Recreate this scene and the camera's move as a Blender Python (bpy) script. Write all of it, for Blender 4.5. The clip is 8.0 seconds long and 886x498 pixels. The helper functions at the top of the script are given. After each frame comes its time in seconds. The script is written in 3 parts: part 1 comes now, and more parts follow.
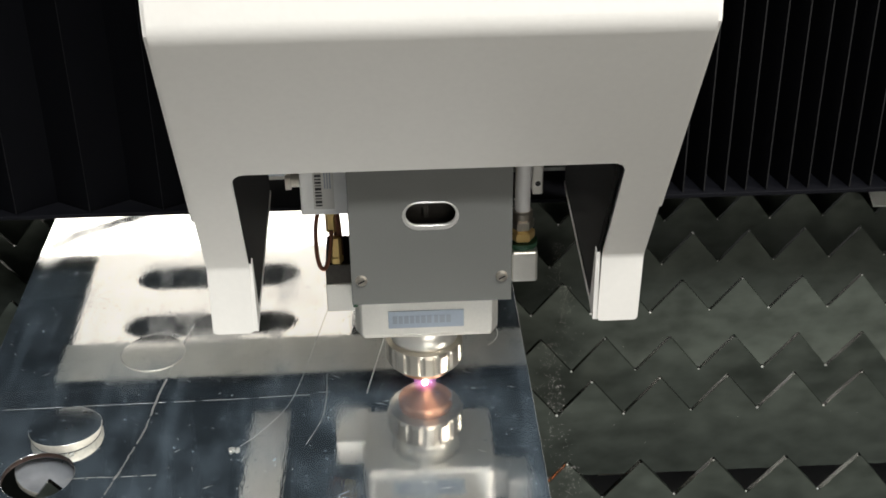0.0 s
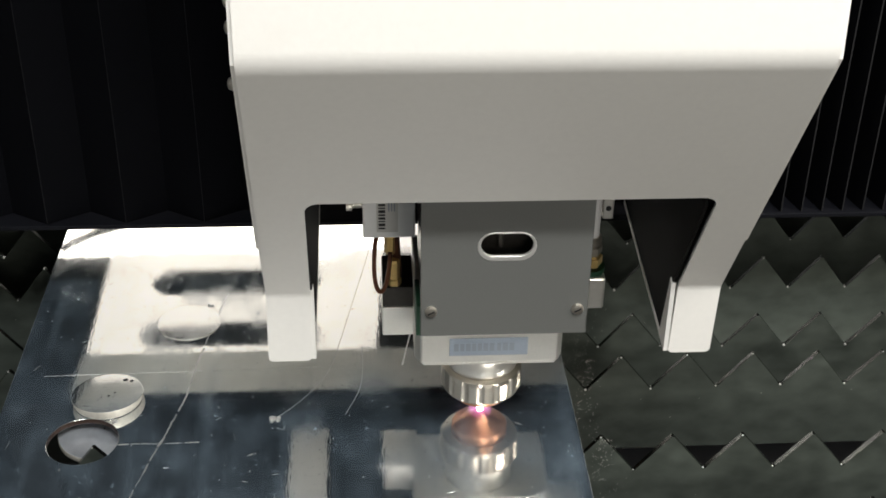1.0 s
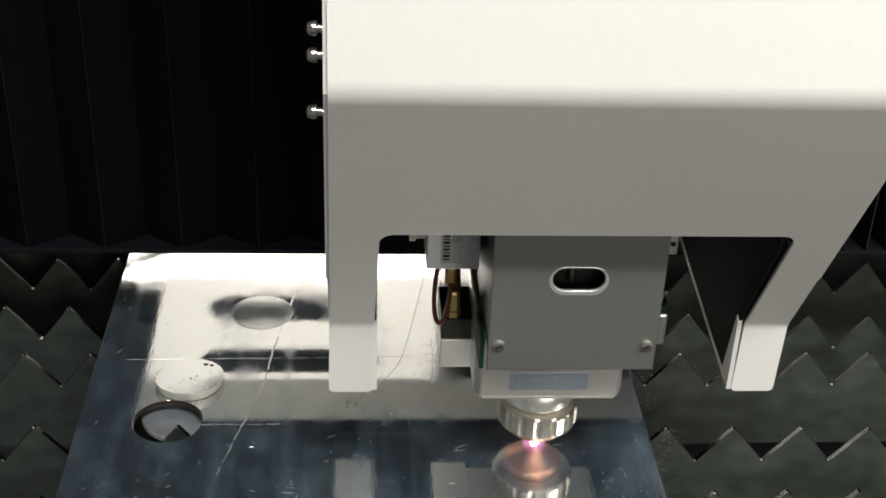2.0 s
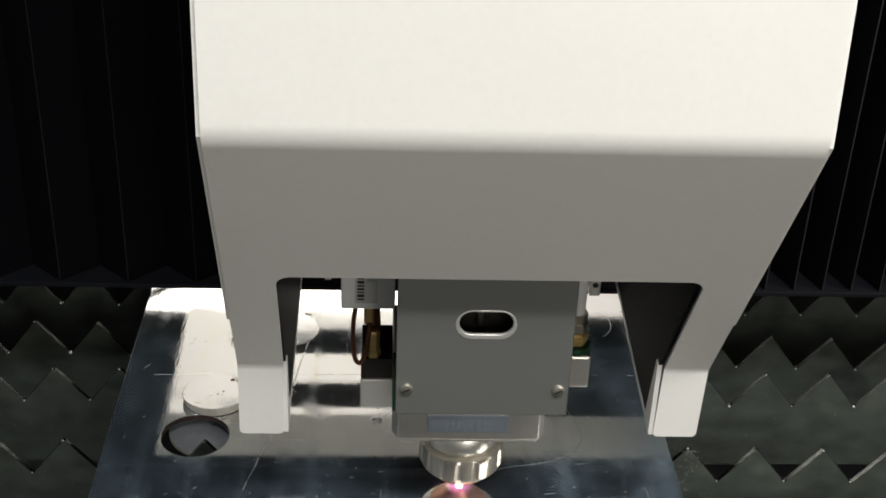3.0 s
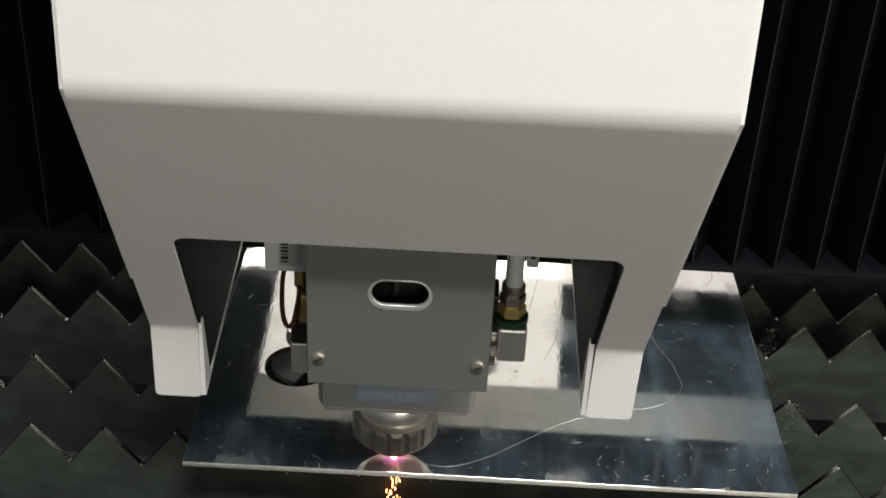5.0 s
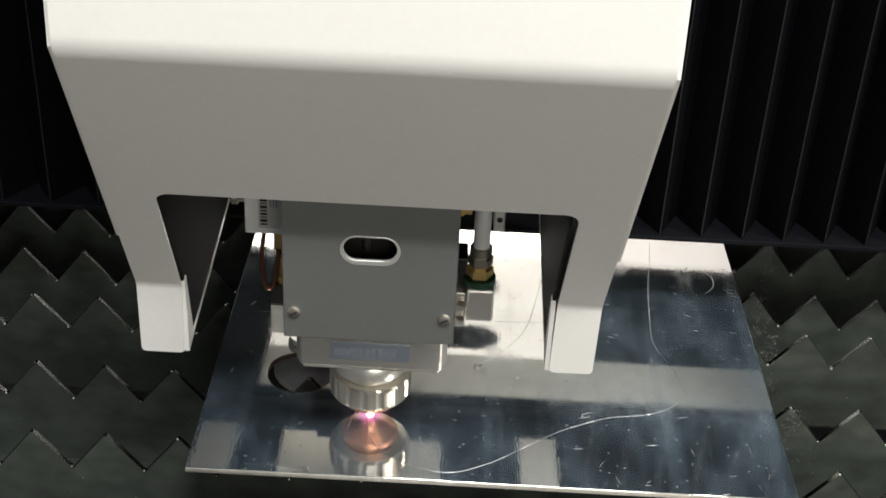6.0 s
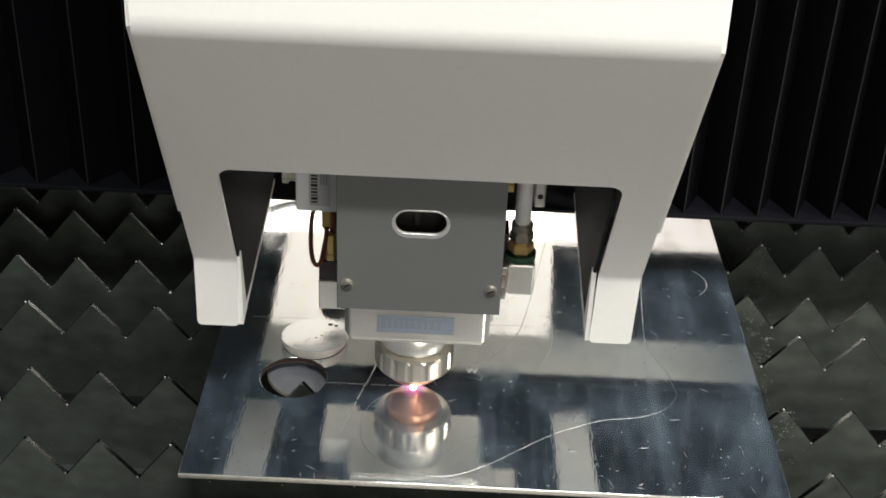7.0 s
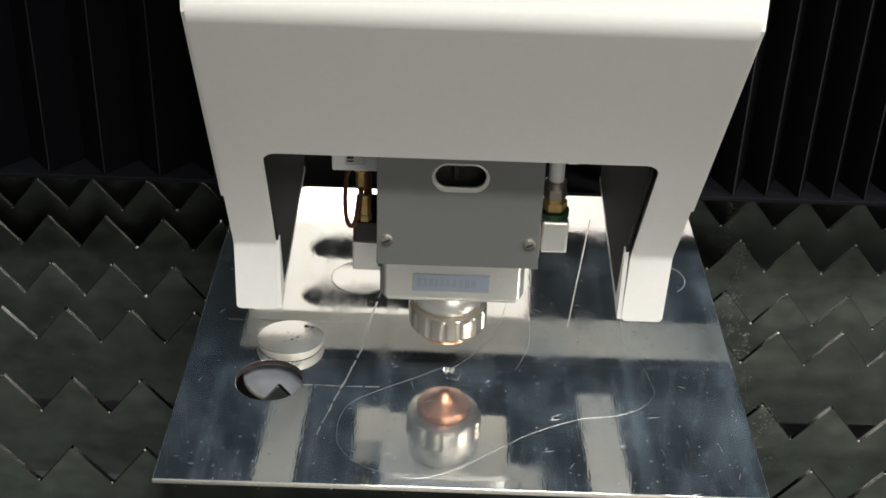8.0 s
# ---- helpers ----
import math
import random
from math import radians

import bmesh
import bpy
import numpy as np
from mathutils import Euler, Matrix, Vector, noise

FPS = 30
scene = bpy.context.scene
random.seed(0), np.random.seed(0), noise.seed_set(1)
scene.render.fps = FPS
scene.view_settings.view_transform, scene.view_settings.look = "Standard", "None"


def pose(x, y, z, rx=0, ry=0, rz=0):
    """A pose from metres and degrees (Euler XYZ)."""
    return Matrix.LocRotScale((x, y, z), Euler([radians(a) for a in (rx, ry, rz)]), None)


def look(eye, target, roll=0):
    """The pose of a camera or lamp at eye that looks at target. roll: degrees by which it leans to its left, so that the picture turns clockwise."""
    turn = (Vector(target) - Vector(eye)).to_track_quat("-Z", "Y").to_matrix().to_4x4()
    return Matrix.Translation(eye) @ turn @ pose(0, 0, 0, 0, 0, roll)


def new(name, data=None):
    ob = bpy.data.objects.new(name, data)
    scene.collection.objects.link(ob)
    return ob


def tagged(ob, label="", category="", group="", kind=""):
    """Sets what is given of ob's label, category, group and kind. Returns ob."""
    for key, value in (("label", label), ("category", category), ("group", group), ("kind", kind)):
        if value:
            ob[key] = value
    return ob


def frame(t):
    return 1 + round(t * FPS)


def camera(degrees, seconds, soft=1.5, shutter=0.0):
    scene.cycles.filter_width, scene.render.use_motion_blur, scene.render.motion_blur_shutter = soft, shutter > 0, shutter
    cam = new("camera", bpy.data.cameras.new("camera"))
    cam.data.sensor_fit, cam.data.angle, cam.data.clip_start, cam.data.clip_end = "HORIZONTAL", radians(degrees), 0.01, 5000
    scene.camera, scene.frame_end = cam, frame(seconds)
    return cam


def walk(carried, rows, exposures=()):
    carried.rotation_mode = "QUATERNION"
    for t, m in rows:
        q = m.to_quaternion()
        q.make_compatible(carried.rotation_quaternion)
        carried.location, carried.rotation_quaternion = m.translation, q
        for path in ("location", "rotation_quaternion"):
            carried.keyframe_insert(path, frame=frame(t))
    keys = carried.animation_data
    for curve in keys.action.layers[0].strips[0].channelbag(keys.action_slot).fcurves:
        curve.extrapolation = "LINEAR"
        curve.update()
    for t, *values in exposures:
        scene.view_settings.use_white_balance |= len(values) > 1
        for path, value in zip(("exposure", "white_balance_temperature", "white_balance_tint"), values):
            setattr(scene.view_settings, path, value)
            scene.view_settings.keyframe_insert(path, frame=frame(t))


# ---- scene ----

# ---------------------------------------------------------------- camera
cam = camera(37.3, 8.0, soft=1.7)
PATH = [
    (0.0, 0.2928, -0.5620, 0.5451, -2.43, -30.17, -0.75),
    (0.5, 0.2819, -0.5664, 0.5494, -3.27, -30.06, -0.57),
    (1.0, 0.2469, -0.5722, 0.5566, -3.86, -31.46, 0.97),
    (1.1, 0.2184, -0.5858, 0.5518, -4.72, -31.00, 1.76),
    (1.2, 0.1899, -0.5993, 0.5470, -5.89, -31.47, 2.55),
    (1.6, 0.1885, -0.6070, 0.5510, -5.30, -30.90, 2.55),
    (2.3, 0.1880, -0.6128, 0.5589, -3.75, -30.15, 2.30),
    (2.5, 0.1835, -0.6122, 0.5619, -3.93, -30.10, 2.52),
    (3.0, 0.1832, -0.6189, 0.5601, -3.20, -29.56, 2.42),
    (3.5, 0.1859, -0.6201, 0.5645, -2.52, -29.72, 2.28),
    (4.0, 0.1806, -0.6190, 0.5633, -1.63, -30.21, 2.21),
    (4.5, 0.1723, -0.6222, 0.5494, 0.09, -31.24, 2.32),
    (5.0, 0.1556, -0.6220, 0.5532, 0.05, -31.90, 3.03),
    (6.5, 0.1547, -0.6266, 0.5522, 0.19, -31.31, 2.93),
    (7.0, 0.1614, -0.6253, 0.5541, 0.20, -31.36, 2.55),
    (7.5, 0.1685, -0.6243, 0.5498, -0.23, -31.28, 2.34),
    (8.0, 0.1714, -0.6196, 0.5529, -0.33, -31.45, 2.11),
]


def aim(x, y, z, yaw, pitch, roll):
    a, b = radians(yaw), radians(pitch)
    way = Vector((-math.sin(a) * math.cos(b), math.cos(a) * math.cos(b), math.sin(b)))
    return look((x, y, z), Vector((x, y, z)) + way, roll)


walk(cam, [(r[0], aim(*r[1:])) for r in PATH], [(0.0, -0.02), (1.2, -0.02), (2.5, -0.22), (4.8, -0.25), (6.3, 0.0), (8.0, 0.02)])

# the cutting head's way over the sheet: seconds, x, y, lift
HEAD = [
    (0.0, 0.3108, 0.1880, 0.0), (0.5, 0.3103, 0.1566, 0.0), (1.0, 0.3212, 0.1265, 0.0),
    (1.2, 0.3236, 0.1125, 0.0), (1.4, 0.3250, 0.0992, 0.0), (1.8, 0.3150, 0.0835, 0.0), (2.1, 0.2995, 0.0745, 0.0),
    (2.3, 0.2842, 0.0708, 0.0), (2.5, 0.2684, 0.0673, 0.0), (3.0, 0.2380, 0.0518, 0.0), (3.5, 0.2126, 0.0324, 0.0),
    (4.0, 0.1896, 0.0150, 0.0), (4.5, 0.1625, 0.0040, 0.0), (5.0, 0.1309, 0.0136, 0.0), (5.4, 0.1140, 0.0300, 0.0),
    (5.8, 0.1098, 0.0500, 0.0), (6.2, 0.1130, 0.0700, 0.0), (6.5, 0.1209, 0.0821, 0.0), (7.0, 0.1425, 0.0975, 0.0),
    (7.5, 0.1629, 0.1105, 0.0), (7.7, 0.1702, 0.1157, 0.001), (8.0, 0.1805, 0.1223, 0.018),
]

# ---------------------------------------------------------------- world and lamps
world = bpy.data.worlds.new("world")
scene.world = world
world.use_nodes = True
world.node_tree.nodes["Background"].inputs[0].default_value = (0.75, 0.8, 0.9, 1)
world.node_tree.nodes["Background"].inputs[1].default_value = 0.05


def area_lamp(name, eye, target, sx, sy, power, colour=(1.0, 0.955, 0.895), spread=180):
    data = bpy.data.lights.new(name, "AREA")
    data.spread = radians(spread)
    data.shape, data.size, data.size_y, data.energy, data.color = "RECTANGLE", sx, sy, power, colour
    ob = new(name, data)
    ob.matrix_world = look(eye, target)
    return ob


area_lamp("ceiling_lamp_front", (0.6, -1.50, 2.62), (0.25, 0.0, 0.3), 1.4, 0.25, 95, (0.985, 1.0, 0.995))
# low fill added from behind the camera; its true source is unseen
area_lamp("low_front_fill", (1.5, -3.3, 1.1), (0.72, 0.2, 0.0), 1.8, 1.1, 5.2, (1.0, 0.95, 0.86), 60)
# fill added to brighten the right side; hangs free below the ceiling
area_lamp("side_fill", (2.0, -0.7, 1.9), (0.5, 0.1, 0.0), 0.4, 1.6, 56, (1.0, 0.945, 0.865))
# weak back light added for the slats and bellows, no known lamp
area_lamp("back_fill", (0.5, 2.4, 2.55), (0.3, 0.2, 0.0), 2.6, 0.5, 14, (0.9, 0.95, 1.0))

# ---------------------------------------------------------------- materials
def material(name, colour, rough=0.5, metal=0.0, grain=0.0, scale=200.0, bump=0.0, rough_var=0.0, stretch=(1, 1, 1), big=6.0, vary=0.0, spec=0.5):
    m = bpy.data.materials.new(name)
    m.use_nodes = True
    nt = m.node_tree
    b = nt.nodes["Principled BSDF"]
    b.inputs["Roughness"].default_value, b.inputs["Metallic"].default_value = rough, metal
    b.inputs["Specular IOR Level"].default_value = spec
    b.inputs["Base Color"].default_value = (*colour, 1)
    if not (grain or bump or rough_var or vary):
        return m
    tc = nt.nodes.new("ShaderNodeTexCoord")
    mp = nt.nodes.new("ShaderNodeMapping")
    mp.inputs["Scale"].default_value = stretch
    nt.links.new(tc.outputs["Object"], mp.inputs[0])
    fine, large = nt.nodes.new("ShaderNodeTexNoise"), nt.nodes.new("ShaderNodeTexNoise")
    for n, s, d in ((fine, scale, 3.0), (large, big, 4.0)):
        n.inputs["Scale"].default_value, n.inputs["Detail"].default_value = s, d
        nt.links.new(mp.outputs[0], n.inputs["Vector"])
    mix = nt.nodes.new("ShaderNodeMath")
    mix.operation = "MULTIPLY_ADD"
    mix.inputs[1].default_value = 0.5
    half = nt.nodes.new("ShaderNodeMath")
    half.operation = "MULTIPLY"
    half.inputs[1].default_value = 0.5
    nt.links.new(large.outputs[0], half.inputs[0])
    nt.links.new(fine.outputs[0], mix.inputs[0])
    nt.links.new(half.outputs[0], mix.inputs[2])
    value = mix.outputs[0]
    if grain or vary:
        r = nt.nodes.new("ShaderNodeMapRange")
        r.inputs[1].default_value, r.inputs[2].default_value = 0.3, 0.7
        r.inputs[3].default_value, r.inputs[4].default_value = 1 - grain, 1 + grain
        nt.links.new(value, r.inputs[0])
        hsv = nt.nodes.new("ShaderNodeHueSaturation")
        hsv.inputs["Color"].default_value = (*colour, 1)
        out = r.outputs[0]
        if vary:
            info = nt.nodes.new("ShaderNodeObjectInfo")
            rr = nt.nodes.new("ShaderNodeMapRange")
            rr.inputs[3].default_value, rr.inputs[4].default_value = 1 - vary, 1 + vary
            nt.links.new(info.outputs["Random"], rr.inputs[0])
            mul = nt.nodes.new("ShaderNodeMath")
            mul.operation = "MULTIPLY"
            nt.links.new(out, mul.inputs[0])
            nt.links.new(rr.outputs[0], mul.inputs[1])
            out = mul.outputs[0]
        nt.links.new(out, hsv.inputs["Value"])
        nt.links.new(hsv.outputs[0], b.inputs["Base Color"])
    if rough_var:
        r2 = nt.nodes.new("ShaderNodeMapRange")
        r2.inputs[1].default_value, r2.inputs[2].default_value = 0.3, 0.7
        r2.inputs[3].default_value, r2.inputs[4].default_value = max(rough - rough_var, 0.02), rough + rough_var
        nt.links.new(value, r2.inputs[0])
        nt.links.new(r2.outputs[0], b.inputs["Roughness"])
    if bump:
        bp = nt.nodes.new("ShaderNodeBump")
        bp.inputs["Strength"].default_value, bp.inputs["Distance"].default_value = bump, 0.001
        nt.links.new(fine.outputs[0], bp.inputs["Height"])
        nt.links.new(bp.outputs[0], b.inputs["Normal"])
    return m


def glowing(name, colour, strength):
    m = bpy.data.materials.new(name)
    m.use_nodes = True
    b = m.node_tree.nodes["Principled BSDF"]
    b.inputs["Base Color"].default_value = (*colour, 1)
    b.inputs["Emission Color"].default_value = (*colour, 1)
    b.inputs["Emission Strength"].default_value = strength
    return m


def sheet_material(name="mill_finish_sheet", dull=0.0):
    """Bright mill-finish sheet: a near mirror with fine brushing, stains and a thin bluish film of haze."""
    m = bpy.data.materials.new(name)
    m.use_nodes = True
    nt = m.node_tree
    b = nt.nodes["Principled BSDF"]
    b.inputs["Metallic"].default_value = 1.0
    tc = nt.nodes.new("ShaderNodeTexCoord")

    def noise_at(scale, stretch=(1, 1, 1), detail=3.0):
        mp = nt.nodes.new("ShaderNodeMapping")
        mp.inputs["Scale"].default_value = stretch
        nt.links.new(tc.outputs["Object"], mp.inputs[0])
        n = nt.nodes.new("ShaderNodeTexNoise")
        n.inputs["Scale"].default_value, n.inputs["Detail"].default_value = scale, detail
        nt.links.new(mp.outputs[0], n.inputs["Vector"])
        return n.outputs[0]

    def ramp(value, a, c, lo, hi):
        r = nt.nodes.new("ShaderNodeMapRange")
        for i, v in enumerate((a, c, lo, hi)):
            r.inputs[i + 1].default_value = v
        nt.links.new(value, r.inputs[0])
        return r.outputs[0]

    def join(op, a, c):
        n = nt.nodes.new("ShaderNodeMath")
        n.operation = op
        for i, v in enumerate((a, c)):
            if isinstance(v, float):
                n.inputs[i].default_value = v
            else:
                nt.links.new(v, n.inputs[i])
        return n.outputs[0]

    stains = noise_at(9.0, detail=6.0)
    specks = noise_at(240.0, detail=3.0)
    clouds = noise_at(34.0, (1.0, 0.6, 1.0), 6.0)
    streaks = noise_at(60.0, (1.0, 0.05, 1.0), 3.0)
    rough = join("ADD", join("ADD", ramp(stains, 0.42, 0.75, 0.048 + dull, 0.090 + dull), ramp(clouds, 0.50, 0.70, 0.0, 0.10)), join("ADD", ramp(specks, 0.66, 0.74, 0.0, 0.16), ramp(streaks, 0.52, 0.70, 0.0, 0.05)))
    nt.links.new(rough, b.inputs["Roughness"])
    hsv = nt.nodes.new("ShaderNodeHueSaturation")
    hsv.inputs["Color"].default_value = (0.78, 0.775, 0.75, 1)
    nt.links.new(ramp(stains, 0.3, 0.75, 1.05, 0.86), hsv.inputs["Value"])
    nt.links.new(hsv.outputs[0], b.inputs["Base Color"])
    brushed = join("ADD", join("MULTIPLY", noise_at(620.0, (1.0, 0.16, 1.0), 2.0), 1.7), join("MULTIPLY", noise_at(150.0, (1.0, 0.30, 1.0), 3.0), 0.9))
    bp = nt.nodes.new("ShaderNodeBump")
    bp.inputs["Strength"].default_value, bp.inputs["Distance"].default_value = 0.034, 0.0006
    nt.links.new(brushed, bp.inputs["Height"])
    nt.links.new(bp.outputs[0], b.inputs["Normal"])
    film, mix = nt.nodes.new("ShaderNodeBsdfDiffuse"), nt.nodes.new("ShaderNodeMixShader")
    film.inputs["Color"].default_value = (0.33, 0.44, 0.54, 1)
    haze = join("ADD", join("ADD", ramp(clouds, 0.42, 0.72, 0.045, 0.125), ramp(stains, 0.45, 0.70, 0.0, 0.05)), join("ADD", ramp(specks, 0.64, 0.72, 0.0, 0.20), ramp(streaks, 0.50, 0.72, 0.0, 0.06)))
    nt.links.new(haze, mix.inputs[0])
    nt.links.new(b.outputs[0], mix.inputs[1])
    nt.links.new(film.outputs[0], mix.inputs[2])
    nt.links.new(mix.outputs[0], nt.nodes["Material Output"].inputs[0])
    return m


M = {
    "paint": material("white_powder_coat", (0.735, 0.715, 0.675), 0.42, 0.0, 0.025, 260, 0.05, big=7),
    # dark paint; on the cover's inner plates it stands for shade
    "paint_shade_dark": material("dark_paint_and_shade", (0.008, 0.0075, 0.007), 0.7, 0.0, 0.1, 200, 0.1, spec=0.12),
    "plate": material("grey_anodised_plate", (0.205, 0.208, 0.197), 0.42, 0.55, 0.05, 900, 0.06, rough_var=0.05, big=12),
    "sheet": sheet_material(),
    "disc": sheet_material("mirror_cut_disc", 0.05),
    "slat": material("sooty_steel", (0.070, 0.081, 0.069), 0.46, 0.45, 0.42, 90, 0.12, rough_var=0.18, stretch=(0.6, 1, 1), big=14, vary=0.12),
    "slat_edge": material("cut_steel_edge", (0.17, 0.175, 0.165), 0.24, 1.0, 0.3, 150, 0.1, big=20),
    "bead": material("bright_slag_bead", (0.60, 0.60, 0.57), 0.3, 0.6),
    "bellows": material("black_bellows_fabric", (0.0013, 0.0014, 0.0022), 0.75, 0.0, 0.3, 220, 0.15, big=12, spec=0.06),
    "hem": material("dark_blue_hem", (0.004, 0.0042, 0.006), 0.7, 0.0, 0.2, 220, 0.1, spec=0.1),
    "ridge": material("paler_bellows_ridge", (0.0028, 0.0028, 0.0036), 0.6, 0.0, 0.3, 120, 0.1),
    "alu": material("machined_aluminium", (0.78, 0.76, 0.72), 0.32, 0.75, 0.06, 500, 0.01, rough_var=0.08, stretch=(1, 1, 6)),
    "pale": material("satin_aluminium", (0.84, 0.815, 0.76), 0.36, 0.82, 0.04, 500, 0.008, rough_var=0.06),
    "steel": material("bright_steel", (0.70, 0.645, 0.56), 0.28, 0.95, 0.02),
    "dark_steel": material("blackened_steel", (0.05, 0.045, 0.04), 0.4, 0.8, 0.2, 300, 0.1),
    "brass": material("brass", (0.80, 0.56, 0.22), 0.30, 0.7, 0.05, 300, 0.004),
    "copper": material("copper", (0.82, 0.42, 0.26), 0.30, 0.9, 0.05, 300, 0.004),
    "copper_cable": material("brown_copper_cable", (0.16, 0.06, 0.03), 0.32, 0.6, 0.2, 300, 0.1),
    "black": material("black_plastic", (0.012, 0.012, 0.012), 0.4, 0.0, 0.2, 300, 0.05),
    "white_plastic": material("white_plastic", (0.88, 0.88, 0.87), 0.4, 0.0, 0.03, 300, 0.04),
    "hose": material("milky_air_hose", (0.62, 0.62, 0.62), 0.3, 0.0, 0.06, 200, 0.03),
    "green": material("green_gasket", (0.008, 0.05, 0.022), 0.5, 0.0, 0.15, 300, 0.1),
    "label": material("pale_label", (0.62, 0.61, 0.58), 0.5, 0.0, 0.04, 300, 0.02),
    "nameplate": material("brushed_blue_grey_badge", (0.40, 0.46, 0.54), 0.35, 0.5, 0.06, 600, 0.03),
    "ink": material("grey_ink", (0.29, 0.33, 0.39), 0.5),
    "black_ink": material("black_ink", (0.02, 0.02, 0.02), 0.5),
    "burr": material("bright_cut_edge", (0.62, 0.62, 0.60), 0.35, 0.8, 0.2, 600, 0.05),
    "fine_cut": material("fine_cut_edge", (0.42, 0.42, 0.41), 0.35, 0.9, 0.35, 300, 0.05),
    "kerf": material("dark_cut_line", (0.03, 0.03, 0.03), 0.6, 0.4, 0.2, 400, 0.1),
    "soot": material("sooty_tray", (0.02, 0.02, 0.02), 0.8, 0.0, 0.4, 40, 0.4),
    "wall": material("grey_hall_wall", (0.55, 0.56, 0.57), 0.8, 0.0, 0.08, 30, 0.1, big=2),
    "concrete": material("hall_concrete", (0.22, 0.22, 0.21), 0.75, 0.0, 0.15, 40, 0.2, big=3),
    "machine": material("machine_bed_paint", (0.10, 0.105, 0.11), 0.5, 0.1, 0.1, 80, 0.1),
    "led": glowing("work_light_diffuser", (1.0, 0.96, 0.90), 5.0),
    "plate_glow": glowing("plate_painted_lit", (1.0, 0.95, 0.88), 0.85),
    "under": material("grey_under_plate", (0.74, 0.74, 0.70), 0.5, 0.2, 0.1, 80, 0.05),
    "fallen": material("dull_metal_disc", (0.46, 0.48, 0.51), 0.34, 0.7, 0.14, 160, 0.03, rough_var=0.08, big=50),
    "hole_wall": material("dark_brown_cut_wall", (0.055, 0.034, 0.026), 0.45, 0.5, 0.3, 400, 0.2, big=60),
    "cut_edge": material("rough_sheet_edge", (0.60, 0.57, 0.50), 0.5, 0.3, 0.25, 500, 0.3, big=60),
    "dust": material("pale_slag_dust", (0.42, 0.41, 0.38), 0.7, 0.1, 0.2, 500, 0.1),
    "led_dim": glowing("dim_diffuser", (1.0, 0.93, 0.88), 1.1),
    "arc": glowing("cutting_arc", (1.0, 0.55, 0.92), 170.0),
    "spark": glowing("hot_spark", (1.0, 0.32, 0.12), 18.0),
}


def smudge(m, colour, most):
    """Faint handling marks on a painted surface."""
    nt = m.node_tree
    b = nt.nodes["Principled BSDF"]
    old = b.inputs["Base Color"].links[0].from_socket
    tc, n = nt.nodes.new("ShaderNodeTexCoord"), nt.nodes.new("ShaderNodeTexNoise")
    n.inputs["Scale"].default_value, n.inputs["Detail"].default_value = 11.0, 5.0
    nt.links.new(tc.outputs["Object"], n.inputs["Vector"])
    r, mix = nt.nodes.new("ShaderNodeMapRange"), nt.nodes.new("ShaderNodeMixRGB")
    for i, v in enumerate((0.56, 0.74, 0.0, most)):
        r.inputs[i + 1].default_value = v
    nt.links.new(n.outputs[0], r.inputs[0])
    nt.links.new(r.outputs[0], mix.inputs[0])
    nt.links.new(old, mix.inputs[1])
    mix.inputs[2].default_value = (*colour, 1)
    nt.links.new(mix.outputs[0], b.inputs["Base Color"])


smudge(M["paint"], (0.56, 0.50, 0.43), 0.22)


# ---------------------------------------------------------------- mesh helpers
def part(name, bm, mat, parent=None, label="", smooth=False):
    me = bpy.data.meshes.new(name)
    bm.to_mesh(me)
    bm.free()
    me.materials.append(M[mat])
    if smooth:
        me.shade_smooth()
    ob = new(name, me)
    if parent:
        ob.parent = parent
    return tagged(ob, label)


def thing(name, label, category, m=None, group="", kind=""):
    ob = new(name)
    ob.empty_display_size = 0.02
    if m:
        ob.matrix_basis = m
    return tagged(ob, label, category, group, kind)


def box(x0, x1, y0, y1, z0, z1, bevel=0.0, seg=2):
    bm = bmesh.new()
    bmesh.ops.create_cube(bm, size=1.0, matrix=Matrix.Translation(((x0 + x1) / 2, (y0 + y1) / 2, (z0 + z1) / 2)) @ Matrix.Diagonal((x1 - x0, y1 - y0, z1 - z0, 1)))
    if bevel:
        bmesh.ops.bevel(bm, geom=bm.edges[:], offset=bevel, segments=seg, profile=0.5, affect="EDGES")
    return bm


def lathe(profile, n=40, cx=0.0, cy=0.0):
    """A turned body: (radius, height) rows from top to bottom round the vertical line at cx, cy."""
    bm = bmesh.new()
    rings = []
    for r, z in profile:
        rings.append([bm.verts.new((cx + r * math.cos(2 * math.pi * i / n), cy + r * math.sin(2 * math.pi * i / n), z)) for i in range(n)])
    for a, b in zip(rings, rings[1:]):
        for i in range(n):
            bm.faces.new((a[i], a[(i + 1) % n], b[(i + 1) % n], b[i]))
    bm.faces.new(rings[0][::-1])
    bm.faces.new(rings[-1])
    bmesh.ops.recalc_face_normals(bm, faces=bm.faces[:])
    return bm


def prism(outline, lo, hi, axis="z", bevel=0.0):
    """An outline in a plane, drawn out from lo to hi along an axis."""
    put = {"z": lambda a, b, c: (a, b, c), "y": lambda a, b, c: (a, c, b), "x": lambda a, b, c: (c, a, b)}[axis]
    bm = bmesh.new()
    low = [bm.verts.new(put(a, b, lo)) for a, b in outline]
    top = [bm.verts.new(put(a, b, hi)) for a, b in outline]
    bm.faces.new(low)
    bm.faces.new(top[::-1])
    n = len(outline)
    for i in range(n):
        bm.faces.new((low[i], top[i], top[(i + 1) % n], low[(i + 1) % n]))
    bmesh.ops.recalc_face_normals(bm, faces=bm.faces[:])
    if bevel:
        bmesh.ops.bevel(bm, geom=bm.edges[:], offset=bevel, segments=1, affect="EDGES")
    return bm


